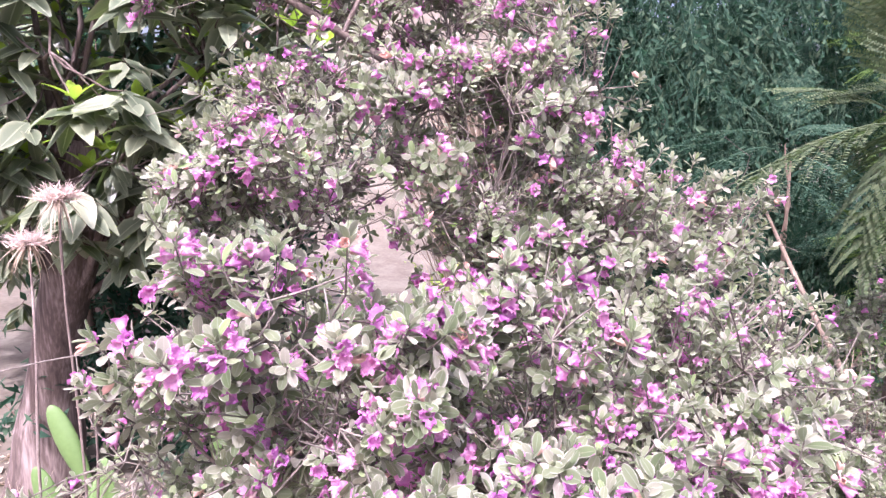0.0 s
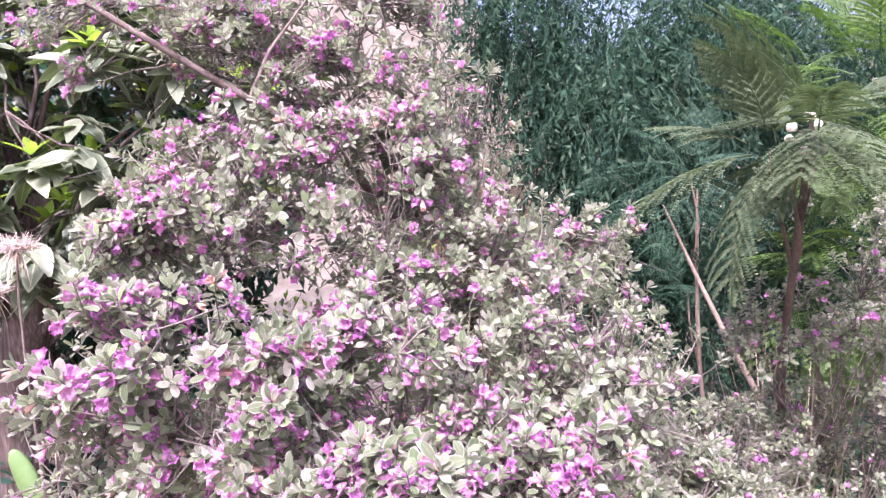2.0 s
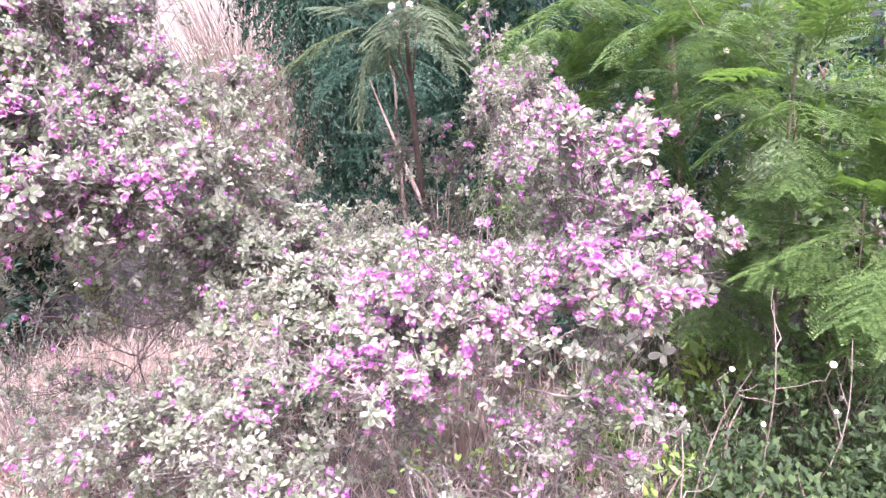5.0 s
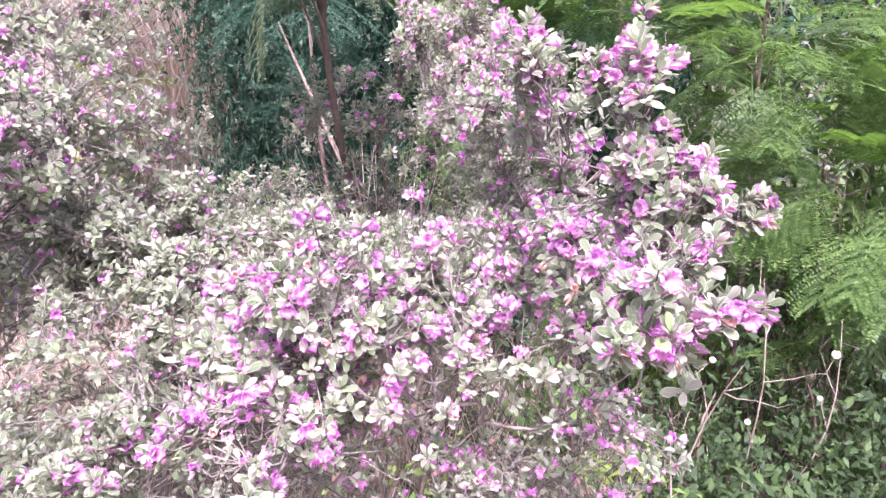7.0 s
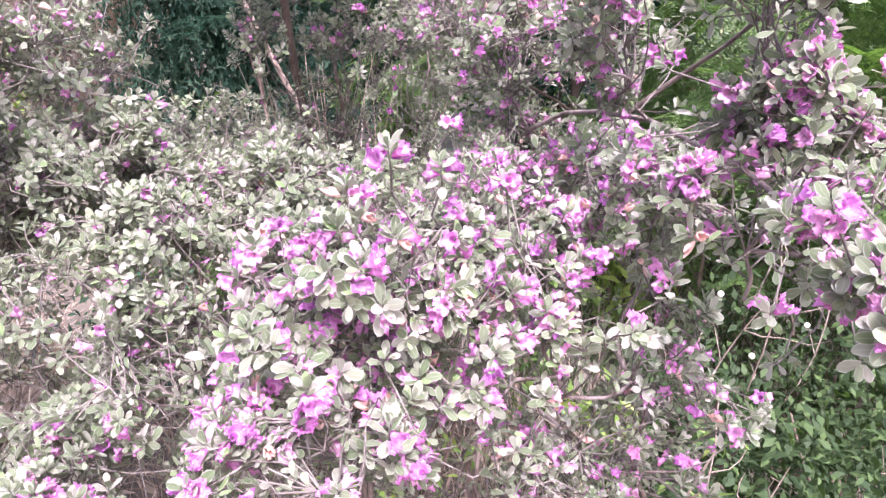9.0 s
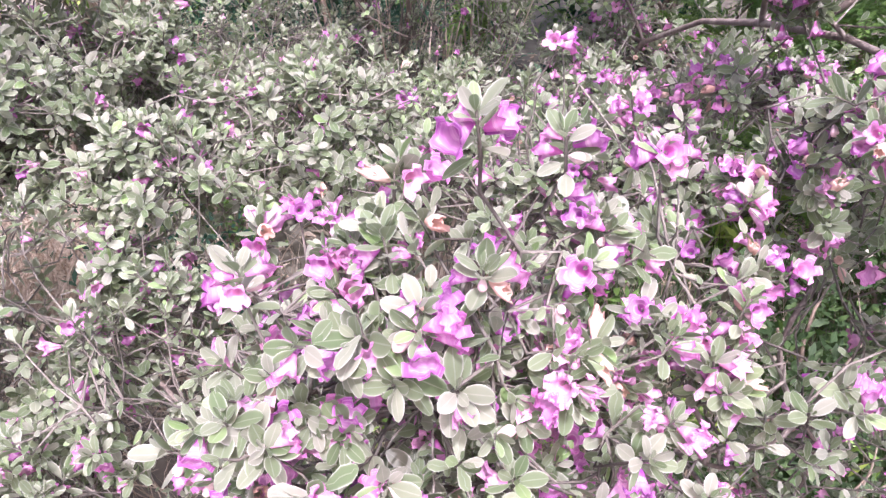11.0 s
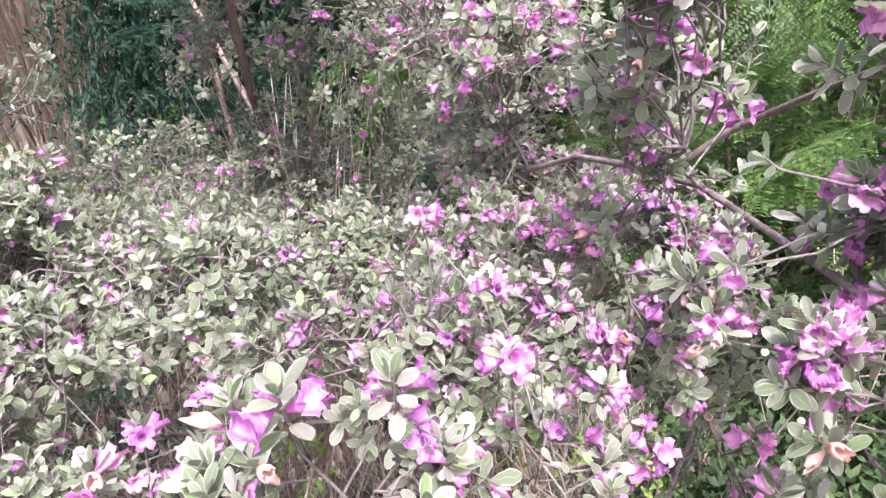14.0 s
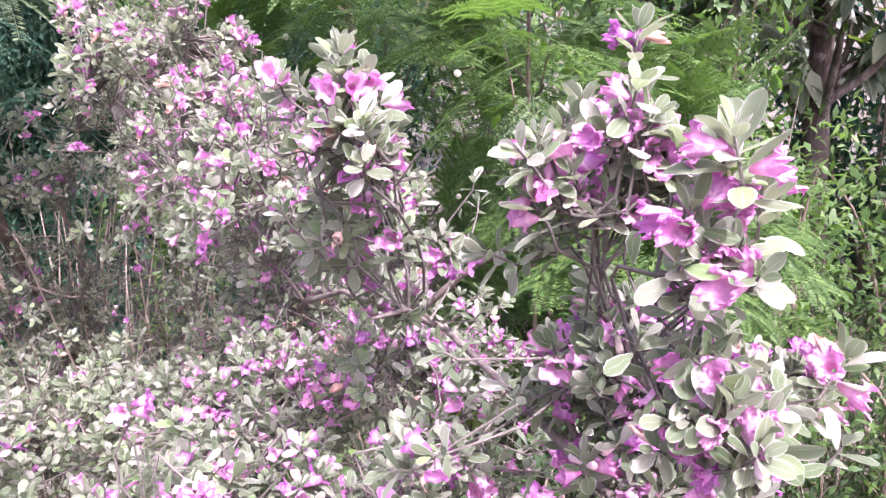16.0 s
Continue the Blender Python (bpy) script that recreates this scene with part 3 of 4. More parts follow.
SPREAD_MIDDLE = [
    ((0.88, 0.42, 1.15), (0.05, 0.06, 0.06), 45, 0.42, 0.018),
    ((0.82, 0.46, 1.07), (0.10, 0.09, 0.07), 75, 0.34),
    ((0.99, 0.48, 1.05), (0.13, 0.11, 0.08), 110, 0.34),
    ((0.55, 0.48, 0.96), (0.13, 0.12, 0.07), 90, 0.22),
    ((0.56, 0.74, 1.03), (0.14, 0.14, 0.08), 150, 0.12),
    ((0.74, 0.74, 1.06), (0.11, 0.13, 0.08), 120, 0.12),
    ((0.42, 0.62, 0.99), (0.12, 0.12, 0.08), 100, 0.12),
    ((0.66, 1.00, 1.00), (0.14, 0.14, 0.08), 100, 0.10),
    ((0.50, 0.95, 1.10), (0.12, 0.12, 0.08), 120, 0.12),
    ((0.66, 0.90, 1.03), (0.12, 0.12, 0.07), 100, 0.12),
    ((0.92, 0.82, 0.98), (0.15, 0.14, 0.09), 110, 0.15),
    ((1.04, 0.66, 1.02), (0.14, 0.12, 0.08), 120, 0.34),
]
SPREAD_ARCH = [
    ((1.06, 0.16, 1.36), (0.05, 0.05, 0.06), 32, 0.57, 0.0160),
    ((1.02, 0.09, 1.34), (0.04, 0.05, 0.06), 22, 0.52, 0.0160),
    ((1.12, 0.18, 1.24), (0.06, 0.06, 0.06), 55, 0.47, 0.0160),
    ((1.04, 0.12, 1.19), (0.06, 0.06, 0.06), 36, 0.47, 0.0160),
    ((1.175, 0.135, 1.20), (0.05, 0.05, 0.05), 30, 0.42, 0.0160),
    ((0.95, -0.09, 1.20), (0.06, 0.05, 0.05), 26, 0.57, 0.0160),
    ((1.01, -0.01, 1.20), (0.05, 0.06, 0.05), 28, 0.47, 0.0160),
    ((1.02, 0.32, 1.35), (0.05, 0.06, 0.10), 47, 0.42, 0.0160),
    ((1.10, 0.45, 1.27), (0.06, 0.08, 0.07), 47, 0.47),
    ((1.01, 0.30, 1.17), (0.05, 0.05, 0.05), 28, 0.57),
    ((1.16, 0.36, 1.08), (0.09, 0.09, 0.08), 47, 0.34),
    ((1.16, 0.56, 1.10), (0.09, 0.10, 0.06), 47, 0.38),
]
SPREAD_BACK = [
    ((1.14, 0.78, 1.28), (0.10, 0.14, 0.11), 110, 0.41),
    ((1.12, 0.95, 1.38), (0.12, 0.14, 0.14), 130, 0.34),
    ((1.10, 1.10, 1.62), (0.05, 0.05, 0.17), 50, 0.34),
    ((1.28, 0.66, 1.02), (0.14, 0.15, 0.09), 110, 0.35),
    ((1.30, 1.00, 1.20), (0.16, 0.20, 0.18), 140, 0.27),
    ((1.22, 0.84, 1.00), (0.14, 0.16, 0.10), 120, 0.34),
    ((0.85, 1.05, 0.86), (0.24, 0.20, 0.13), 130, 0.06),
    ((0.70, 1.22, 0.94), (0.20, 0.18, 0.12), 130, 0.06),
    ((1.05, 1.15, 0.86), (0.20, 0.18, 0.13), 120, 0.10),
    ((0.72, 1.38, 1.02), (0.15, 0.14, 0.08), 120, 0.08),
    ((0.44, 1.28, 0.97), (0.14, 0.14, 0.08), 110, 0.08),
]
FRONT_LEADERS = [
    (0.704, 0.172, 1.268, 0.0169, 4), (0.760, 0.200, 1.240, 0.0153, 4), (0.846, 0.242, 1.205, 0.0135, 5), (0.784, 0.190, 1.190, 0.0147, 4),
    (0.703, 0.162, 1.202, 0.0157, 5), (0.752, 0.176, 1.146, 0.0130, 3), (0.607, 0.220, 1.192, 0.0157, 5), (0.624, 0.294, 1.176, 0.0135, 4),
    (0.652, 0.333, 1.170, 0.0124, 3), (0.640, 0.200, 1.165, 0.0141, 5), (0.911, 0.233, 1.166, 0.0135, 5), (0.961, 0.206, 1.210, 0.0135, 4),
    (0.893, 0.202, 1.114, 0.0141, 4), (0.869, 0.203, 1.060, 0.0141, 3), (1.037, 0.221, 1.090, 0.0124, 5), (0.887, 0.446, 1.218, 0.0118, 4),
    (0.615, 0.128, 1.112, 0.0153, 4), (0.831, 0.140, 1.034, 0.0141, 3), (0.893, 0.344, 1.195, 0.0124, 4),
]
ARCH_LEADERS = [
    (1.067, 0.144, 1.458, 0.0169, 3), (1.110, 0.211, 1.418, 0.0155, 4), (1.126, 0.171, 1.405, 0.0162, 4), (1.003, 0.060, 1.424, 0.0190, 3),
    (1.063, 0.196, 1.280, 0.0155, 4), (1.081, 0.110, 1.338, 0.0162, 4), (1.004, 0.054, 1.322, 0.0176, 4), (1.130, 0.210, 1.262, 0.0155, 3),
    (1.046, 0.160, 1.228, 0.0155, 4), (0.985, 0.222, 1.206, 0.0155, 2), (1.038, 0.076, 1.260, 0.0162, 4), (1.037, 0.300, 1.338, 0.0162, 1),
    (1.013, 0.332, 1.434, 0.0162, 4), (1.078, 0.380, 1.352, 0.0141, 3), (0.926, -0.122, 1.214, 0.0162, 5), (0.962, -0.124, 1.230, 0.0155, 4),
    (0.906, -0.131, 1.268, 0.0155, 3), (1.011, -0.058, 1.264, 0.0155, 4), (1.030, 0.062, 1.400, 0.0155, 3),
]
LOW_LEADERS = [
    (1.060, 0.180, 1.140, 0.0170, 3), (1.000, 0.250, 1.120, 0.0170, 3), (0.985, 0.160, 1.110, 0.0180, 3), (1.080, 0.280, 1.140, 0.0165, 3),
    (1.170, 0.250, 1.200, 0.0150, 2), (1.100, 0.220, 1.190, 0.0150, 3), (1.160, 0.170, 1.205, 0.0155, 2), (1.085, 0.045, 1.315, 0.0165, 4), (1.080, 0.300, 1.210, 0.0150, 3),
]
spread = grow_sage("sprawling silver-leaved sage shrub with arching flowering branches", (1.0, 0.95, 0.0),
                   SPREAD_FRONT + SPREAD_MIDDLE + SPREAD_ARCH + SPREAD_BACK, 12, ((0.5, -0.2, 1.0), (1.2, 0.24, 1.5)), leaders=FRONT_LEADERS + ARCH_LEADERS + LOW_LEADERS,
                   forks_at=[(0.84, 0.70, 0.55), (0.74, 0.36, 0.84), (1.0, 0.4, 0.8), (1.05, 0.13, 1.08), (1.10, 1.0, 0.6), (1.20, 0.92, 0.95), (1.238, 0.827, 1.085), (1.178, 0.538, 1.175), (1.163, 0.416, 1.19), (1.10, 0.21, 1.195)])
low = np.array((1.0, 0.95, 0.0))
main = np.array([(1.0, 1.0, 0.2), (1.10, 1.0, 0.6), (1.20, 0.92, 0.95), (1.238, 0.827, 1.085), (1.21, 0.67, 1.15), (1.178, 0.538, 1.178), (1.163, 0.416, 1.191), (1.11, 0.27, 1.195), (1.06, 0.15, 1.20), (1.02, 0.06, 1.19), (0.96, -0.06, 1.18)])
limb("branch", spread, main - low, 0.0060, 0.0024, TWIG, 9, "dark bent main branch")
rise = np.array([(1.17, 0.47, 1.188), (1.21, 0.43, 1.235), (1.19, 0.33, 1.29), (1.13, 0.22, 1.34), (1.09, 0.15, 1.36)])
limb("branch", spread, rise - low, 0.0042, 0.002, TWIG, 7)
fork = np.array([(1.178, 0.538, 1.178), (1.14, 0.50, 1.25), (1.08, 0.40, 1.30), (1.03, 0.33, 1.36)])
limb("branch", spread, fork - low, 0.0034, 0.002, TWIG, 7)

PALE_LOBES = [
    ((0.38, 0.40, 0.84), (0.14, 0.13, 0.08), 90, 0.15),
    ((0.47, 0.28, 0.76), (0.12, 0.12, 0.07), 70, 0.2),
    ((0.10, 0.62, 0.78), (0.15, 0.14, 0.09), 100, 0.1),
    ((0.42, 0.58, 0.90), (0.14, 0.13, 0.08), 90, 0.12),
    ((0.28, 0.74, 0.80), (0.16, 0.13, 0.09), 90, 0.08),
    ((0.02, 0.84, 0.62), (0.18, 0.14, 0.12), 80, 0.08),
    ((0.50, 0.60, 0.62), (0.25, 0.2, 0.16), 80, 0.05),
    ((-0.30, 1.20, 0.70), (0.20, 0.18, 0.16), 80, 0.1),
    ((0.20, 0.55, 0.45), (0.25, 0.18, 0.16), 70, 0.05),
    ((0.25, 1.40, 0.86), (0.22, 0.14, 0.10), 80, 0.06),
]
grow_sage("low pale sage shrub with dry twigs spreading over the ground", (0.28, 0.75, 0.0), PALE_LOBES, 14, ((0.0, 0.2, 0.7), (0.6, 0.5, 1.0)))

FOOT_LOBES = [
    ((-0.45, 1.50, 0.44), (0.20, 0.16, 0.16), 100, 0.1),
    ((-0.15, 1.40, 0.50), (0.20, 0.15, 0.15), 100, 0.08),
    ((-0.60, 1.75, 0.34), (0.16, 0.16, 0.14), 70, 0.1),
    ((0.05, 1.20, 0.40), (0.18, 0.14, 0.16), 70, 0.05),
]
grow_sage("small grey sage shrub among dry grass at the dome's foot", (-0.3, 1.48, 0.0), FOOT_LOBES, 15, ((0.0, 0.2, 0.7), (0.1, 0.3, 0.8)))

WOODY_LOBES = [
    ((1.20, 1.45, 1.16), (0.18, 0.16, 0.22), 170, 0.12),
    ((1.45, 1.70, 1.14), (0.20, 0.16, 0.26), 170, 0.1),
    ((0.95, 1.50, 1.20), (0.12, 0.12, 0.16), 90, 0.12),
    ((0.90, 1.60, 0.88), (0.18, 0.14, 0.13), 120, 0.1),
    ((1.30, 1.60, 0.80), (0.28, 0.20, 0.18), 110, 0.05),
    ((1.42, 1.80, 1.45), (0.12, 0.12, 0.15), 50, 0.1),
]
woody = grow_sage("sparse woody sage shrub with small grey leaves", (1.28, 1.7, 0.0), WOODY_LOBES, 13, ((1.0, 1.3, 0.9), (1.7, 1.6, 1.5)))

low = np.array((1.28, 1.7, 0.0))
for line in ([(1.22, 1.70, 0.05), (1.11, 1.71, 0.45), (1.07, 1.74, 0.80), (1.06, 1.84, 0.98), (1.02, 1.92, 1.10), (0.97, 2.03, 1.27), (0.90, 2.15, 1.50)],
             [(1.24, 1.68, 0.05), (1.16, 1.66, 0.50), (1.12, 1.66, 0.85), (1.13, 1.62, 1.00), (1.10, 1.60, 1.18)]):
    limb("branch", woody, np.array(line) - low, 0.013, 0.006, SLIM, 8, "thick twisted brown branch")
# ---- trees and plants behind ----
def lance(s):
    return math.sin(math.pi * min(1, 0.04 + 0.94 * s ** 0.8)) ** 0.9 + 0.02


MANGO_LEAVES = [blade(1, 0.36, 6, lance, cup=0.0, fold=0.3, bend=0.22), blade(1, 0.40, 6, lance, fold=0.18, bend=0.15, wave=0.015)]
MANGO_MESHES = [sheet("leaf", s[0], s[1], MANGO, s[2]) for s in MANGO_LEAVES]
YOUNG_MESH = sheet("young_leaf", MANGO_LEAVES[0][0], MANGO_LEAVES[0][1], YOUNG, MANGO_LEAVES[0][2])


def leathery_tree(label, root, crown, radii, shoots, seed, trunk_r, leaf=0.15, single=300):
    rng = np.random.default_rng(seed)
    tree = thing("broadleaf_tree", label, "tree", at=root)
    root = np.array(root, float)
    crown, radii = np.array(crown, float), np.array(radii, float)
    top = crown - root
    limb("trunk", tree, crooked((0, 0, -0.05), top * 0.8, rng, 10, 0.02), trunk_r, trunk_r * 0.5, BARK, 14)
    frames, young, stems = [], [], []
    nodes_ = []
    for _ in range(14):
        d = rng.normal(size=3)
        d /= np.linalg.norm(d)
        a = top * rng.uniform(0.4, 0.8)
        end = top + d * radii * 0.75
        ln = crooked(a, end, rng, 6, 0.06)
        limb("branch", tree, ln, 0.02, 0.006, BARK, 6)
        nodes_.extend(ln[2:])
    nodes_ = np.array(nodes_)
    for _ in range(shoots):
        d = rng.normal(size=3)
        d /= np.linalg.norm(d)
        tip = top + d * radii * rng.uniform(0.55, 1.05)
        start = nodes_[np.argmin(((nodes_ - tip) ** 2).sum(1))]
        stems.append(tube(crooked(start, tip, rng, 4, 0.05), np.linspace(0.005, 0.003, 5), 5))
        turn = rng.uniform(0, 6.28)
        fresh = rng.random() < 0.5
        for i in range(int(rng.integers(7, 13))):
            t = turn + 2.4 * i
            h = np.array((math.cos(t), math.sin(t), 0))
            way = h + 0.4 * d + np.array((0, 0, rng.uniform(-0.75, 0.3)))
            s = leaf * rng.uniform(0.7, 1.15)
            fr = axes(way, np.array((0, 0, 1.0)) + 0.3 * rng.normal(size=3), s, tip - np.array((0, 0, 0.008 * i)))
            frames.append(fr)
        if fresh:
            for i in range(4):
                t = turn + 1.6 * i
                way = np.array((math.cos(t), math.sin(t), rng.uniform(0.3, 1.4)))
                young.append(axes(way, np.array((0, 0, 1.0)), leaf * 0.6, tip + np.array((0, 0, 0.02))))
    frames = np.array(frames)
    order = np.argsort(frames[:, 1, 3])
    for n, i in enumerate(order[:single]):
        part("leaf", MANGO_MESHES[n % 2], tree, m=as_matrix(frames[i]))
    v, f, uv = scatter(blade(1, 0.38, 3, lance, fold=0.25, bend=0.2), frames[order[single:]])
    tagged(part("foliage", sheet("foliage", v, f, MANGO, uv), tree), kind="stuff")
    for fr in young:
        part("young_leaf", YOUNG_MESH, tree, "translucent yellow-green young leaf", as_matrix(fr))
    v, f, uv = joined(stems)
    tagged(part("twig_mass", sheet("twig_mass", v, f, BARK, uv), tree), kind="stuff")
    return tree


leathery_tree("broadleaf tree with dark drooping leathery leaves", (-1.84, 3.1, 0), (-1.36, 2.9, 2.0), (1.05, 0.6, 0.85), 300, 31, 0.15, leaf=0.18)
leathery_tree("broadleaf tree with a dark trunk in shade", (3.88, 1.20, 0), (3.95, 1.25, 2.1), (1.0, 1.0, 0.95), 240, 32, 0.075, leaf=0.17, single=120)
leathery_tree("broadleaf tree with a grey trunk further back", (-2.3, 4.6, 0), (-2.2, 4.6, 2.2), (1.6, 0.9, 1.7), 460, 33, 0.12, leaf=0.18, single=0)


def feather(seed, pinnae=7, leaflets=15, droop=0.3):
    """A doubly feathered leaf along +x, length 1: (verts, faces, uvs) of its leaflets, and of its ribs."""
    rng = np.random.default_rng(seed)
    one = (np.array([(0, 0, 0), (0.5, -0.22, 0), (1, 0, -0.05), (0.5, 0.22, 0)]), np.array([(0, 1, 2, 3)]), np.array([(0.5, 0), (0.1, 0.5), (0.5, 1), (0.9, 0.5)]))
    fr, ribs = [], []
    main = [np.array((s, 0, 0.12 * s - droop * s * s)) for s in np.linspace(0, 1, 6)]
    ribs.append(tube(main, np.linspace(0.012, 0.004, 6), 4))
    for i in range(pinnae):
        s = 0.18 + 0.8 * i / (pinnae - 1)
        base = np.array((s, 0, 0.12 * s - droop * s * s))
        for side in (-1, 1):
            ln = 0.48 * (0.75 + 0.5 * math.sin(math.pi * s)) * rng.uniform(0.9, 1.1)
            d = np.array((0.55 + 0.35 * s, side * (1.0 - 0.45 * s), -0.1))
            d /= np.linalg.norm(d)
            sag = rng.uniform(0.2, 0.55)
            line = [base + d * ln * q + np.array((0, 0, -sag * ln * q * q)) for q in np.linspace(0, 1, 4)]
            ribs.append(tube(line, np.linspace(0.005, 0.002, 4), 3))
            cross = np.cross((0, 0, 1.0), d)
            for k in range(leaflets):
                q = 0.06 + 0.94 * k / leaflets
                at = base + d * ln * q + np.array((0, 0, -sag * ln * q * q))
                for sd in (-1, 1):
                    way = cross * sd + 0.45 * d + rng.normal(0, 0.08, 3) + np.array((0, 0, -0.1))
                    fr.append(axes(way, np.array((0, 0, 1.0)) + rng.normal(0, 0.15, 3), 0.08 * (1 - 0.3 * q), at))
    return scatter(one, fr), joined(ribs)


FEATHERS = [feather(i, droop=0.25 + 0.15 * i) for i in range(3)]
DENSE = [feather(5 + i, 9, 22, 0.40 + 0.12 * i) for i in range(3)]
SIMPLE = [feather(9 + i, 6, 11, 0.3 + 0.15 * i) for i in range(3)]


def frond_mesh(i, mat, shapes=FEATHERS):
    leaf_, rib = shapes[i]
    v, f, uv = joined([leaf_, rib])
    return sheet("frond", v, f, mat, uv)


GREEN_FRONDS = [frond_mesh(i, FEATHER) for i in range(3)]
PALE_FRONDS = [frond_mesh(i, PALE, DENSE) for i in range(3)]
SHADED_FRONDS = [frond_mesh(i, SHADED, SIMPLE) for i in range(3)]


def puff_mesh():
    bm = bmesh.new()
    bmesh.ops.create_icosphere(bm, subdivisions=3, radius=0.5)
    for v in bm.verts:
        v.co *= 1 + 0.16 * noise.noise(v.co * 9) + 0.08 * noise.noise(v.co * 25)
    me = bpy.data.meshes.new("flower_puff")
    bm.to_mesh(me)
    bm.free()
    me.materials.append(PUFF)
    return me


PUFF_MESH = puff_mesh()


def feathery_tree(label, root, top, clusters, seed, meshes, trunk_r=0.02, frond=0.24, puffs=0, group="", taper=0.35, puff_clusters=9):
    """clusters: centre, radii, fronds."""
    rng = np.random.default_rng(seed)
    tree = thing("feathery_tree", label, "tree", group, at=root)
    root = np.array(root, float)
    line = crooked((0, 0, -0.05), np.array(top) - root, rng, 12, 0.02)
    limb("trunk", tree, line, trunk_r, trunk_r * taper, SLIM, 9)
    for n_cluster, (c, rad, count) in enumerate(clusters):
        c, rad = np.array(c, float) - root, np.array(rad, float)
        k = int(np.argmin(((line - c) ** 2).sum(1)))
        ln = crooked(line[max(0, k - 2)], c, rng, 6, 0.05)
        limb("branch", tree, ln, trunk_r * 0.3, 0.003, SLIM, 6)
        for n in range(count):
            d = rng.normal(size=3)
            d /= np.linalg.norm(d)
            at = c + d * rad * rng.uniform(0.2, 0.9)
            way = d + rng.normal(0, 0.3, 3) + np.array((0, 0, 0.1))
            way[2] = max(way[2], -0.2)
            part("frond", meshes[n % 3], tree, m=as_matrix(axes(way, np.array((0, 0, 1.0)), frond * rng.uniform(0.8, 1.25), at)))
        for n in range(puffs if n_cluster < puff_clusters else 0):
            d = rng.normal(size=3)
            d /= np.linalg.norm(d)
            at = c + d * rad * 0.95
            fr = axes(d, np.array((0, 0, 1.0)), rng.uniform(0.016, 0.024), at)
            stalk = limb("stalk", tree, crooked(at - d * 0.05, at, rng, 3, 0.05), 0.0015, 0.001, SLIM, 4)
            part("flower_puff", PUFF_MESH, stalk, "round cream flower puff", as_matrix(fr))
    return tree


feathery_tree("slender feathery-leaved tree with cream flower puffs", (1.32, 2.02, 0), (0.90, 1.27, 1.72), [
    ((0.90, 1.26, 1.68), (0.05, 0.05, 0.05), 6),
    ((0.84, 1.32, 1.66), (0.06, 0.06, 0.05), 6),
    ((0.95, 1.32, 1.72), (0.05, 0.05, 0.05), 4),
], 41, PALE_FRONDS, 0.016, 0.18, 6, taper=0.55, puff_clusters=1)
feathery_tree("thin brown-stemmed feathery-leaved sapling in shade", (1.13, 2.25, 0), (1.0, 2.12, 1.55), [
    ((0.98, 2.12, 1.60), (0.2, 0.2, 0.15), 14),
    ((1.0, 2.2, 1.20), (0.15, 0.15, 0.15), 10),
], 45, SHADED_FRONDS, 0.013, 0.18)


def weeping_tree(label, root, top, clusters, seed, trunk_r, leaf=0.036):
    """A tree with small drooping narrow leaves in dense clusters."""
    rng = np.random.default_rng(seed)
    tree = thing("weeping_tree", label, "tree", at=root)
    root = np.array(root, float)
    line = crooked((0, 0, -0.05), np.array(top) - root, rng, 12, 0.03)
    limb("trunk", tree, line, trunk_r, trunk_r * 0.35, SLIM, 9)
    shape = (np.array([(0, 0, 0), (0.45, -0.16, -0.02), (1, 0, -0.12), (0.45, 0.16, -0.02)]), np.array([(0, 1, 2, 3)]), np.array([(0.5, 0), (0.1, 0.5), (0.5, 1), (0.9, 0.5)]))
    fr, twigs = [], []
    for c, rad, count in clusters:
        c, rad = np.array(c, float) - root, np.array(rad, float)
        k = int(np.argmin(((line - c) ** 2).sum(1)))
        ln = crooked(line[max(0, k - 2)], c, rng, 6, 0.06)
        limb("branch", tree, ln, trunk_r * 0.5, 0.005, SLIM, 6)
        for _ in range(count // 6):
            d = rng.normal(size=3)
            d /= np.linalg.norm(d)
            a = c + d * rad * rng.uniform(0.3, 1.0)
            drop = np.array((rng.normal(0, 0.08), rng.normal(0, 0.08), -rng.uniform(0.12, 0.3))) + 0.1 * d
            twigs.append(tube(crooked(a, a + drop, rng, 3, 0.05), np.linspace(0.0016, 0.0007, 4), 3))
            for q in range(14):
                at = a + drop * (q / 14)
                way = rng.normal(0, 0.6, 3) + np.array((0, 0, -0.7))
                fr.append(axes(way, rng.normal(size=3) + 0.4 * d, leaf * rng.uniform(0.7, 1.3), at))
    v, f, uv = scatter(shape, fr)
    tagged(part("foliage", sheet("foliage", v, f, SHADED, uv), tree), kind="stuff")
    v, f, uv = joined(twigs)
    tagged(part("twig_mass", sheet("twig_mass", v, f, SHADED, uv), tree), kind="stuff")
    return tree


weeping_tree("dense tree with drooping narrow leaves in shade-darkened blue-green", (0.9, 3.5, 0), (0.8, 3.3, 2.7), [
    ((0.62, 3.2, 2.35), (0.35, 0.4, 0.55), 5000),
    ((0.95, 3.0, 1.8), (0.42, 0.4, 0.55), 6000),
    ((1.45, 3.1, 2.1), (0.5, 0.4, 0.65), 6000),
    ((1.00, 3.2, 1.0), (0.45, 0.3, 0.5), 4500),
    ((1.60, 3.2, 1.1), (0.5, 0.3, 0.55), 4500),
], 42, 0.035)
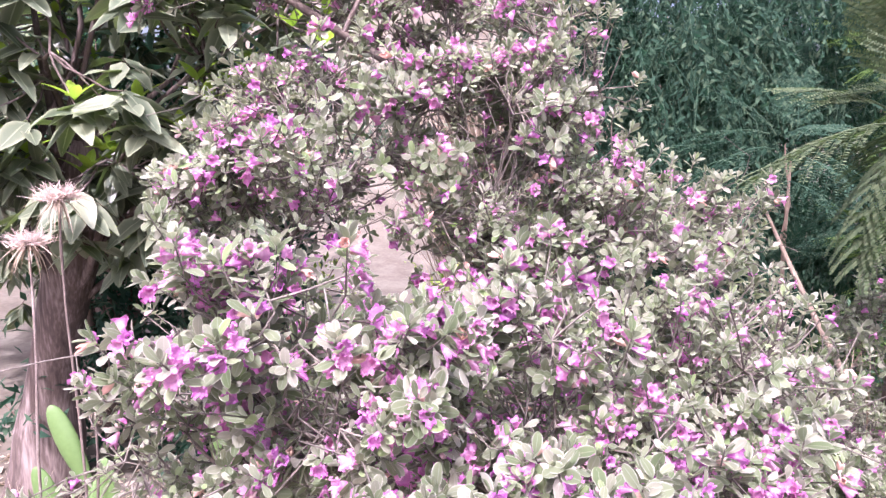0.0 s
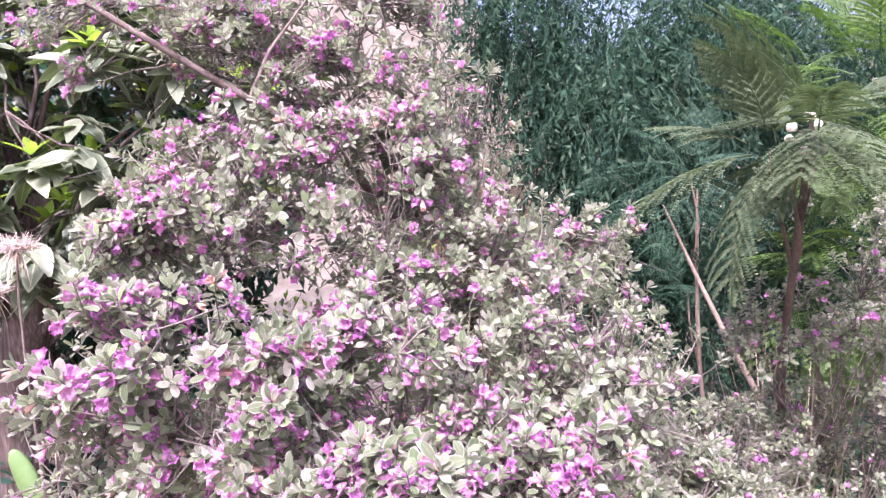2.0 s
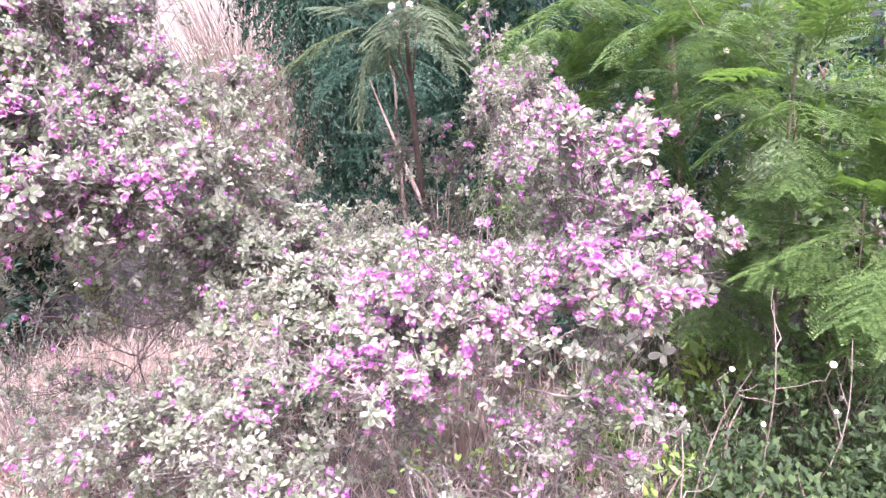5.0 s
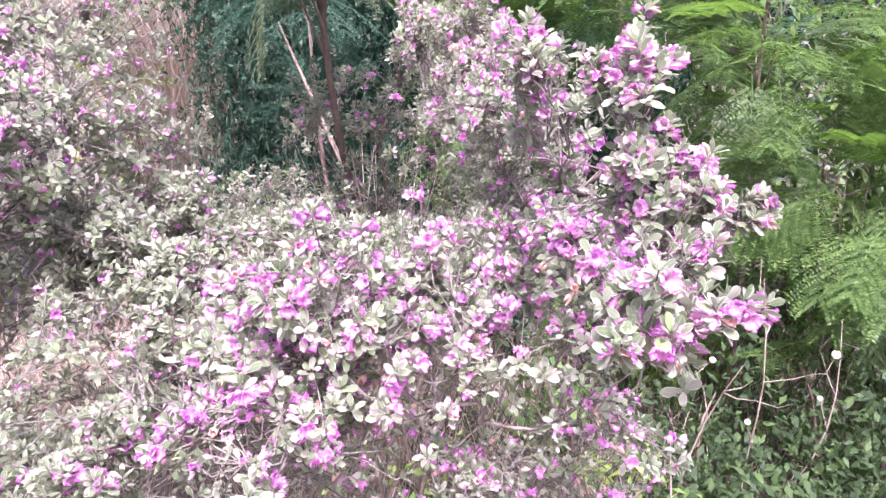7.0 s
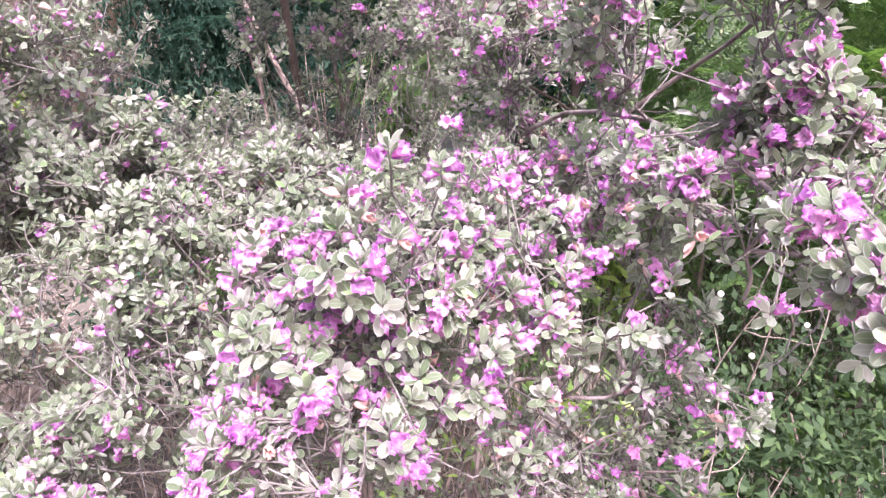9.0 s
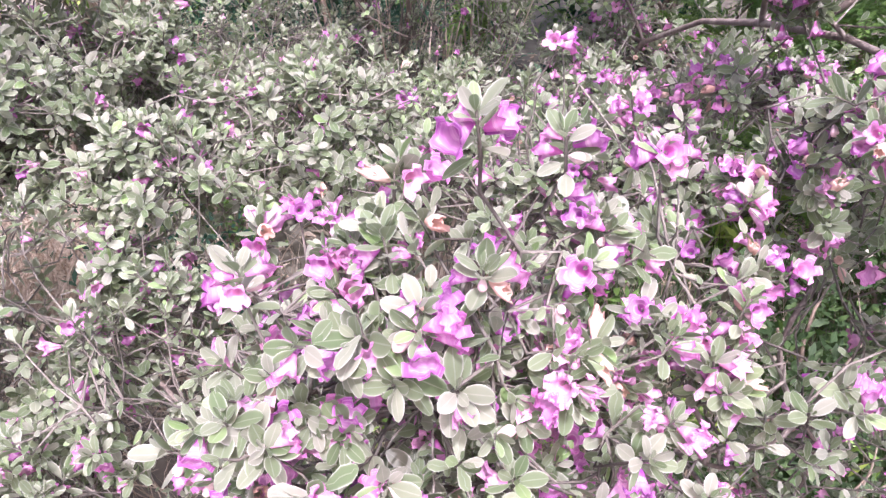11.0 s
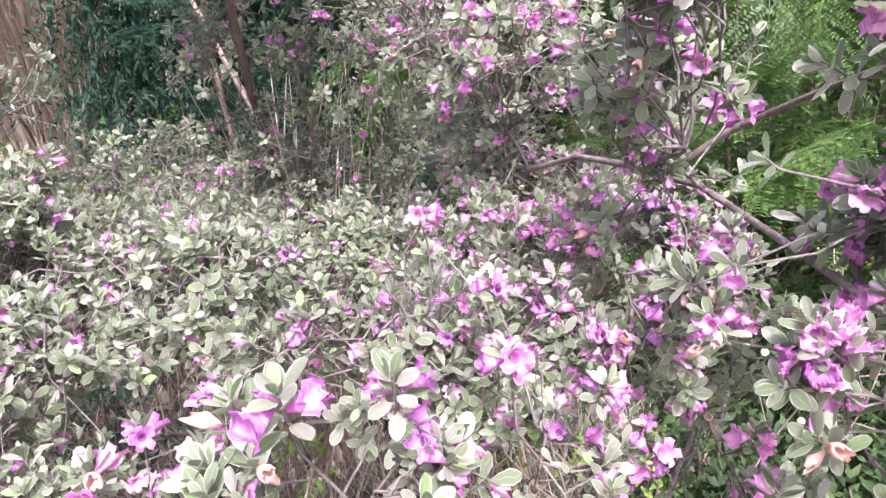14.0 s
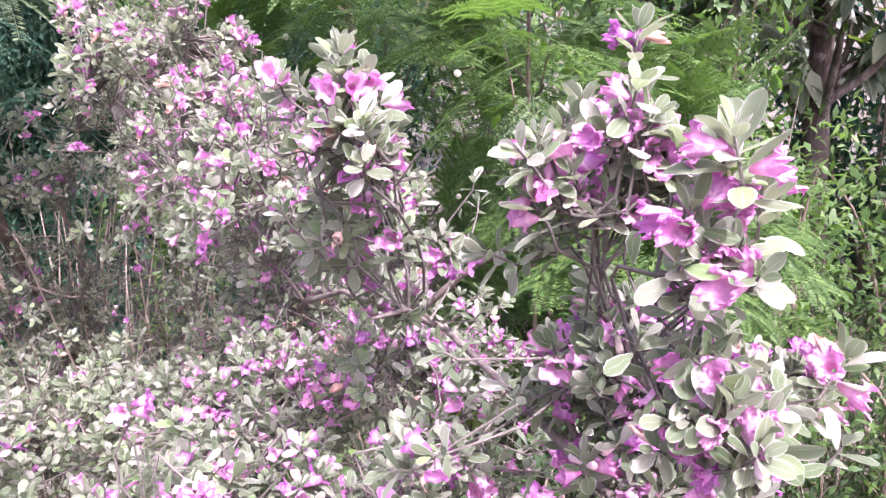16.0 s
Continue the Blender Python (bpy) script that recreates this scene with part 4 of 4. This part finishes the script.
weeping_tree("drooping tree in shade-darkened green standing behind the green saplings", (2.3, 4.0, 0), (2.3, 3.9, 2.9), [
    ((2.0, 3.9, 2.3), (0.55, 0.4, 0.65), 5000),
    ((2.7, 3.8, 2.0), (0.6, 0.4, 0.7), 5000),
    ((2.2, 3.9, 1.2), (0.6, 0.4, 0.6), 4500),
    ((3.2, 3.6, 1.2), (0.6, 0.4, 0.6), 4500),
], 46, 0.04)
feathery_tree("young bright green feathery tree with cream puffs", (2.3, 1.4, 0), (2.2, 1.2, 2.0), [
    ((2.15, 1.15, 1.40), (0.28, 0.3, 0.3), 60),
    ((2.35, 0.95, 1.00), (0.28, 0.3, 0.3), 60),
    ((2.0, 1.6, 1.75), (0.35, 0.3, 0.25), 50),
    ((2.2, 1.7, 0.7), (0.35, 0.3, 0.35), 30),
    ((2.4, 1.0, 0.55), (0.25, 0.25, 0.2), 8),
], 43, GREEN_FRONDS, 0.010, 0.22, 3)
feathery_tree("bright green feathery tree behind the shrubs", (2.6, 2.6, 0), (2.4, 2.6, 2.6), [
    ((1.9, 2.6, 1.9), (0.4, 0.4, 0.5), 50),
    ((2.6, 2.4, 1.6), (0.5, 0.4, 0.6), 80),
    ((2.1, 2.8, 1.1), (0.5, 0.3, 0.5), 70),
    ((3.0, 2.2, 0.9), (0.5, 0.4, 0.5), 60),
], 44, GREEN_FRONDS, 0.03, 0.26, 2)


def leafy_shrub(label, at, height, spread, count, leaf, mat, seed, name="green_shrub", stems=7):
    """A low or far shrub: stems and one mass of small leaves."""
    rng = np.random.default_rng(seed)
    bush = thing(name, label, "tree" if name == "bushy_tree" else "shrub", "trees in the distance" if name == "bushy_tree" else "green shrubs and weeds", at=at)
    tips = []
    for _ in range(stems):
        end = np.array((rng.normal(0, spread * 0.5), rng.normal(0, spread * 0.5), height * rng.uniform(0.6, 0.95)))
        ln = crooked((rng.normal(0, 0.03), rng.normal(0, 0.03), -0.03), end, rng, 7, 0.05)
        limb("stem", bush, ln, 0.006 + 0.008 * height, 0.003, SLIM, 5)
        tips.extend(ln[2:])
    tips = np.array(tips)
    w = 0.24 if mat is VINE else 0.19
    shape = (np.array([(0, 0.02, 0), (0.45, w, 0.03), (1, 0.02, -0.15), (1, -0.02, -0.15), (0.45, -w, 0.03), (0, -0.02, 0)]), np.array([(0, 5, 4, 1), (1, 4, 3, 2)]), np.array([(0.55, 0), (1, 0.45), (0.55, 1), (0.45, 1), (0, 0.45), (0.45, 0)]))
    fr = []
    while len(fr) < count:
        c = tips[int(rng.integers(len(tips)))] + rng.normal(0, spread * 0.22, 3)
        if c[2] < 0.03:
            continue
        for _ in range(6):
            d = rng.normal(size=3) + np.array((0, 0, 0.3))
            fr.append(axes(d, np.array((0, 0, 1.0)) + 0.4 * rng.normal(size=3), leaf * rng.uniform(0.6, 1.3), c + rng.normal(0, leaf * 0.5, 3)))
    v, f, uv = scatter(shape, fr)
    tagged(part("foliage", sheet("foliage", v, f, mat, uv), bush), kind="stuff")
    return bush


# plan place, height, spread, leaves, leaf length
# weeds on the right, whose dark vine colour stands in for cast shade
SHADE_WEEDS = [
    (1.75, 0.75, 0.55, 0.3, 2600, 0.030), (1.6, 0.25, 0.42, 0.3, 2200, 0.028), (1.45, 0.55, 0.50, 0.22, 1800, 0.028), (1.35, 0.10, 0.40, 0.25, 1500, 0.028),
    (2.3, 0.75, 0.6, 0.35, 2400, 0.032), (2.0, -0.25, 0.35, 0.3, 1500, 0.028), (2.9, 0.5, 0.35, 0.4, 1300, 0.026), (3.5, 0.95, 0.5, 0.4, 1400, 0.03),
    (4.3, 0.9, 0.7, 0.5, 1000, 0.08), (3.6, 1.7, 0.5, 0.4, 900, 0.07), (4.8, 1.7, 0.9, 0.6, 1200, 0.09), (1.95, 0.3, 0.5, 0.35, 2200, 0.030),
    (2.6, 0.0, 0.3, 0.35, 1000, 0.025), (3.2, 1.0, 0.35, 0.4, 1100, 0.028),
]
SOFT_WEEDS = [
    (0.05, 3.5, 1.35, 0.22, 700, 0.05), (-0.62, 3.7, 1.05, 0.25, 600, 0.05), (2.15, 1.65, 0.40, 0.22, 260, 0.07), (1.62, 0.95, 0.3, 0.2, 160, 0.05),
    (3.4, 2.1, 0.6, 0.45, 600, 0.07), (1.02, 0.60, 0.85, 0.12, 160, 0.03), (1.2, 0.35, 0.75, 0.14, 200, 0.032), (0.92, 1.05, 0.7, 0.15, 160, 0.03),
]
# shade-coloured shrubs; the low ones left of x -1 replace shadow behind the trunk
SHADE_SHRUBS = [
    (-1.75, 3.7, 2.7, 0.5, 2600, 0.09), (-1.1, 3.9, 2.6, 0.45, 2200, 0.09), (4.6, 1.2, 1.9, 0.6, 2200, 0.07), (1.2, 2.5, 1.15, 0.28, 1800, 0.035),
    (1.75, 2.3, 0.7, 0.35, 700, 0.05), (1.2, 2.7, 0.6, 0.4, 700, 0.05), (0.5, 2.0, 0.4, 0.4, 600, 0.04), (-1.1, 3.9, 1.0, 0.35, 900, 0.09),
    (-1.15, 3.25, 0.8, 0.3, 700, 0.08), (-1.25, 3.5, 1.1, 0.35, 1100, 0.08), (-1.0, 3.0, 0.7, 0.3, 800, 0.07), (2.9, 3.3, 1.6, 0.5, 1400, 0.07),
    (5.5, 1.0, 2.2, 0.7, 1800, 0.09),
    (-1.9, 3.3, 0.5, 0.3, 500, 0.07),
]
GREEN_SHRUBS = [
    (0.72, 2.35, 0.95, 0.25, 1300, 0.035), (1.62, 2.5, 1.0, 0.25, 1200, 0.035), (0.7, 2.6, 0.55, 0.35, 600, 0.05), (1.65, 1.45, 0.45, 0.3, 500, 0.045),
    (3.0, 1.7, 1.5, 0.4, 1400, 0.07), (3.4, 0.5, 1.1, 0.4, 1400, 0.045), (2.75, 0.75, 1.25, 0.4, 2200, 0.04), (3.1, 1.25, 1.8, 0.45, 2600, 0.05),
    (3.6, 2.0, 2.2, 0.5, 2200, 0.07), (2.6, 0.35, 0.8, 0.35, 2000, 0.030), (4.8, 3.0, 2.0, 0.6, 1600, 0.09), (4.6, -0.5, 1.6, 0.6, 1500, 0.08),
    (3.8, 3.0, 1.9, 0.5, 2000, 0.06), (4.3, 2.4, 1.7, 0.5, 1800, 0.06),
]
for k, (mat, label, rows) in enumerate((
        (VINE, "low weedy plant with small leaves in shade-darkened green", SHADE_WEEDS), (HERB, "soft bright green leafy weed beside the sage shrubs", SOFT_WEEDS),
        (SHADED, "leafy shrub in shade-darkened blue-green behind the sage", SHADE_SHRUBS), (FEATHER, "small-leaved green shrub behind the sage shrubs", GREEN_SHRUBS))):
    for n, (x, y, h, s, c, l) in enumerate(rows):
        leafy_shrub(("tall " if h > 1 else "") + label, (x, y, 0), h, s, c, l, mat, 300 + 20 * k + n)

# trees and bushes further off
for n, (x, y, h, s) in enumerate([(-4.5, 8.5, 3.6, 1.5), (-2.9, 7.0, 4.2, 1.3), (2.6, 8.0, 3.6, 1.4), (5.2, 7.0, 4.0, 1.6), (7.5, 4.0, 3.5, 1.5), (1.7, 5.2, 2.6, 0.8), (3.6, 4.6, 3.0, 1.1), (8.5, 0.5, 3.4, 1.4), (-1.0, 14, 2.2, 1.0), (2.0, 18, 3.0, 1.6), (-5, 4, 3.6, 1.2), (5.8, 5.1, 3.2, 1.4)]):
    leafy_shrub("dusty green bushy tree in the distance", (x, y, 0), h, s, 2600, 0.13, SHADED if n % 3 else FEATHER, 140 + n, "bushy_tree", 12)


def grass_tuft(label, at, spread, count, height, seed, mat=STRAW, name="dry_grass", category="grass", lean=0.5, thin=1.0):
    rng = np.random.default_rng(seed)
    shape = (np.array([(0, -0.01, 0), (0, 0.01, 0), (0.55, 0.006, -0.1), (0.55, -0.006, -0.1), (1, 0.001, -0.35), (1, -0.001, -0.35)]) * np.array((1, thin, 1)), np.array([(0, 1, 2, 3), (3, 2, 4, 5)]), np.array([(0.2, 0), (0.8, 0), (0.8, 0.5), (0.2, 0.5), (0.5, 1), (0.5, 1)]))
    fr = []
    for _ in range(count):
        t, r = rng.uniform(0, 6.28), math.sqrt(rng.random())
        p = np.array((spread[0] * r * math.cos(t), spread[1] * r * math.sin(t), -0.01))
        way = np.array((rng.normal(0, lean), rng.normal(0, lean), 1.0))
        fr.append(axes(way, rng.normal(size=3), height * rng.uniform(0.4, 1.2), p))
    v, f, uv = scatter(shape, fr)
    ob = new(name, sheet(name, v, f, mat, uv))
    ob.location = at
    return tagged(ob, label, category, kind="stuff")


grass_tuft("tangled dry straw grass on the soil", (-0.55, 2.4, 0), (0.75, 0.8), 9000, 0.30, 51, lean=1.0)
grass_tuft("bleached tangle of dry grass and dead stems", (-0.35, 1.55, 0), (0.42, 0.35), 4200, 0.50, 58, lean=0.9)
grass_tuft("tangled dry straw grass under the shrubs", (0.5, 1.2, 0), (1.2, 1.0), 2600, 0.28, 52)
grass_tuft("tall pale dry grass behind the shrubs", (0.42, 5.3, 0), (0.30, 0.4), 2800, 2.0, 53, lean=0.12, thin=0.4)
grass_tuft("upright dead brown stems at the foot of the woody shrub", (1.10, 1.70, 0), (0.10, 0.10), 170, 0.95, 59, lean=0.12, thin=0.6)
grass_tuft("dry grass by the trunk", (-1.6, 2.2, 0), (0.6, 0.6), 1000, 0.25, 55)
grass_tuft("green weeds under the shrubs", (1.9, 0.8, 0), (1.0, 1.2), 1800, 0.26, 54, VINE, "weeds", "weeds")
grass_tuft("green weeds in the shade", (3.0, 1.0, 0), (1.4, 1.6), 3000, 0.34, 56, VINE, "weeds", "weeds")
grass_tuft("dry straw among the weeds", (2.0, 0.9, 0), (1.6, 1.6), 2200, 0.3, 57)


def litter(seed):
    rng = np.random.default_rng(seed)
    shape = blade(1, 0.4, 2, lance, fold=0.4, bend=0.3)
    fr = []
    for _ in range(7000):
        x, y = rng.uniform(-2.5, 4.5), rng.uniform(-0.6, 4.5)
        h = 0.05 * noise.noise(Vector((x * 0.8, y * 0.8, 0))) + 0.02 * noise.noise(Vector((x * 3, y * 3, 2))) - 0.01
        t = rng.uniform(0, 6.28)
        fr.append(axes(np.array((math.cos(t), math.sin(t), rng.normal(0, 0.3))), np.array((0, 0, 1.0)) + 0.4 * rng.normal(size=3), rng.uniform(0.02, 0.09), np.array((x, y, h))))
    v, f, uv = scatter(shape, fr)
    return tagged(new("leaf_litter", sheet("leaf_litter", v, f, STRAW, uv)), "dry fallen leaves scattered on the soil", "leaf litter", kind="stuff")


litter(61)


# ---- dried seed heads and cactus pads by the trunk ----
def seed_head(at, height, size, seed):
    rng = np.random.default_rng(seed)
    plant = thing("dried_thistle", "dry pale spiky seed head on a thin brown stalk", "dried plant", "dried seed heads", at=(at[0], at[1], 0))
    top = np.array((0, 0, height))
    limb("stalk", plant, crooked((rng.normal(0, 0.04), rng.normal(0, 0.04), -0.03), top, rng, 8, 0.012), 0.006, 0.004, TWIG, 7)
    spike = blade(1, 0.09, 4, lambda s: 1 - 0.9 * s, fold=0.5, bend=0.45)
    fr = []
    for i in range(34):
        t = 2.4 * i
        fr.append(axes(np.array((math.cos(t), math.sin(t), rng.uniform(-1.1, 0.5))), np.array((0, 0, 1.0)), size * rng.uniform(0.6, 1.1), top))
    me = sheet("bract", *spike[:2], STRAW, spike[2])
    head = limb("head", plant, [top + np.array((0, 0, h * size)) for h in (-0.14, -0.06, 0.03, 0.12)], 0.10 * size, 0.14 * size, SLIM, 10, "brown base of the seed head")
    for q in fr:
        part("bract", me, head, m=as_matrix(q))
    fr = []
    for i in range(420):
        d = rng.normal(size=3)
        d[2] = abs(d[2]) * 0.7
        fr.append(axes(d, rng.normal(size=3), size * rng.uniform(0.25, 0.5), top + 0.12 * size * rng.normal(size=3) * np.array((1.6, 1.6, 0.6))))
    v, f, uv = scatter(blade(1, 0.07, 2, lambda s: 1 - 0.7 * s), fr)
    tagged(part("fluff", sheet("fluff", v, f, FLUFF, uv), head, "pale pinkish fluffy crown"), kind="stuff")
    return plant


seed_head((-1.21, 2.25), 1.43, 0.12, 71)
seed_head((-1.30, 2.22), 1.29, 0.12, 72)
seed_head((-1.20, 2.35), 0.72, 0.06, 73)


def pad_shape(seed):
    """A thick upright pad along +z, 1 high."""
    bm = bmesh.new()
    bmesh.ops.create_uvsphere(bm, u_segments=16, v_segments=12, radius=0.5)
    for v in bm.verts:
        z = v.co.z + 0.5
        w = 0.45 + 0.75 * z - 0.35 * z * z
        v.co = Vector((v.co.x * 0.30 * w, v.co.y * 0.12, z))
        v.co += Vector((0, 0.03 * noise.noise(v.co * 4 + Vector((seed, 0, 0))), 0))
    me = bpy.data.meshes.new("pad")
    bm.to_mesh(me)
    bm.free()
    me.polygons.foreach_set("use_smooth", np.full(len(me.polygons), True))
    me.materials.append(PAD)
    return me


def pad_cactus(at, pads, seed):
    cactus = thing("cactus", "green cactus with long upright fleshy pads", "cactus", at=at)
    for n, (x, y, z, h, rx, ry, rz) in enumerate(pads):
        part("pad", pad_shape(seed + n), cactus, m=pose(x, y, z, rx, ry, rz) @ Matrix.Diagonal((h, h, h, 1)))
    return cactus


pad_cactus((-1.28, 2.45, 0), [(0, 0, -0.03, 0.42, 0, 2, 10), (0.0, 0, 0.34, 0.36, -4, -20, 15), (0.04, 0.02, 0.0, 0.5, 5, 6, -20), (-0.08, -0.02, 0.1, 0.38, 4, -14, 5)], 5)
pad_cactus((-0.74, 2.2, 0), [(0, 0, -0.03, 0.34, 0, 0, 75), (0, 0, 0.27, 0.32, 0, 3, 60), (0.01, 0, 0.55, 0.32, 0, -3, 40)], 15)


# ---- dry stalks and seed puffs among the weeds ----
def dry_stalk(at, top, seed, puffs=0):
    """A thin dead stalk with side twigs, some with round seed puffs."""
    rng = np.random.default_rng(seed)
    plant = thing("dry_stalk", "thin pale dead stalk standing among the weeds", "dried plant", "dry stalks", at=at)
    end = np.array(top, float) - np.array(at)
    line = crooked((0, 0, -0.03), end, rng, 9, 0.03)
    limb("stalk", plant, line, 0.0030, 0.0014, STRAW_BARK, 6)
    for k in range(4):
        a = line[int(rng.integers(3, 9))]
        d = rng.normal(size=3) * np.array((0.6, 0.6, 0.4)) + end / np.linalg.norm(end)
        tip = a + 0.13 * d / np.linalg.norm(d) * rng.uniform(0.6, 1.4)
        twig = limb("twig", plant, crooked(a, tip, rng, 4, 0.10), 0.0014, 0.0008, STRAW_BARK, 5)
        if k < puffs:
            part("seed_puff", PUFF_MESH, twig, "round cream seed puff", as_matrix(axes(d, np.array((0, 0, 1.0)), rng.uniform(0.012, 0.017), tip)))
    return plant


STRAW_BARK = rough_material("bleached dead stalk", [(0.3, (0.13, 0.105, 0.08)), (0.55, (0.24, 0.20, 0.16)), (0.75, (0.38, 0.33, 0.27))], 40, 0.4, stretch=(1, 1, 0.3))
STALKS = [
    ((1.75, 0.70, 0), (1.68, 0.60, 0.93), 2), ((1.90, 0.82, 0), (2.02, 0.70, 0.75), 1), ((2.15, 1.05, 0), (2.26, 0.96, 1.10), 3),
    ((1.55, 0.55, 0), (1.42, 0.30, 0.62), 0), ((1.62, 0.42, 0), (1.85, 0.25, 0.60), 0), ((1.45, 0.62, 0), (1.56, 0.50, 0.80), 1),
    ((2.05, 0.45, 0), (1.92, 0.35, 0.70), 1), ((2.4, 0.85, 0), (2.5, 0.7, 1.25), 3), ((1.35, 0.48, 0), (1.28, 0.34, 0.78), 0),
]
for n, (a, b, k) in enumerate(STALKS):
    dry_stalk(a, b, 200 + n, k)
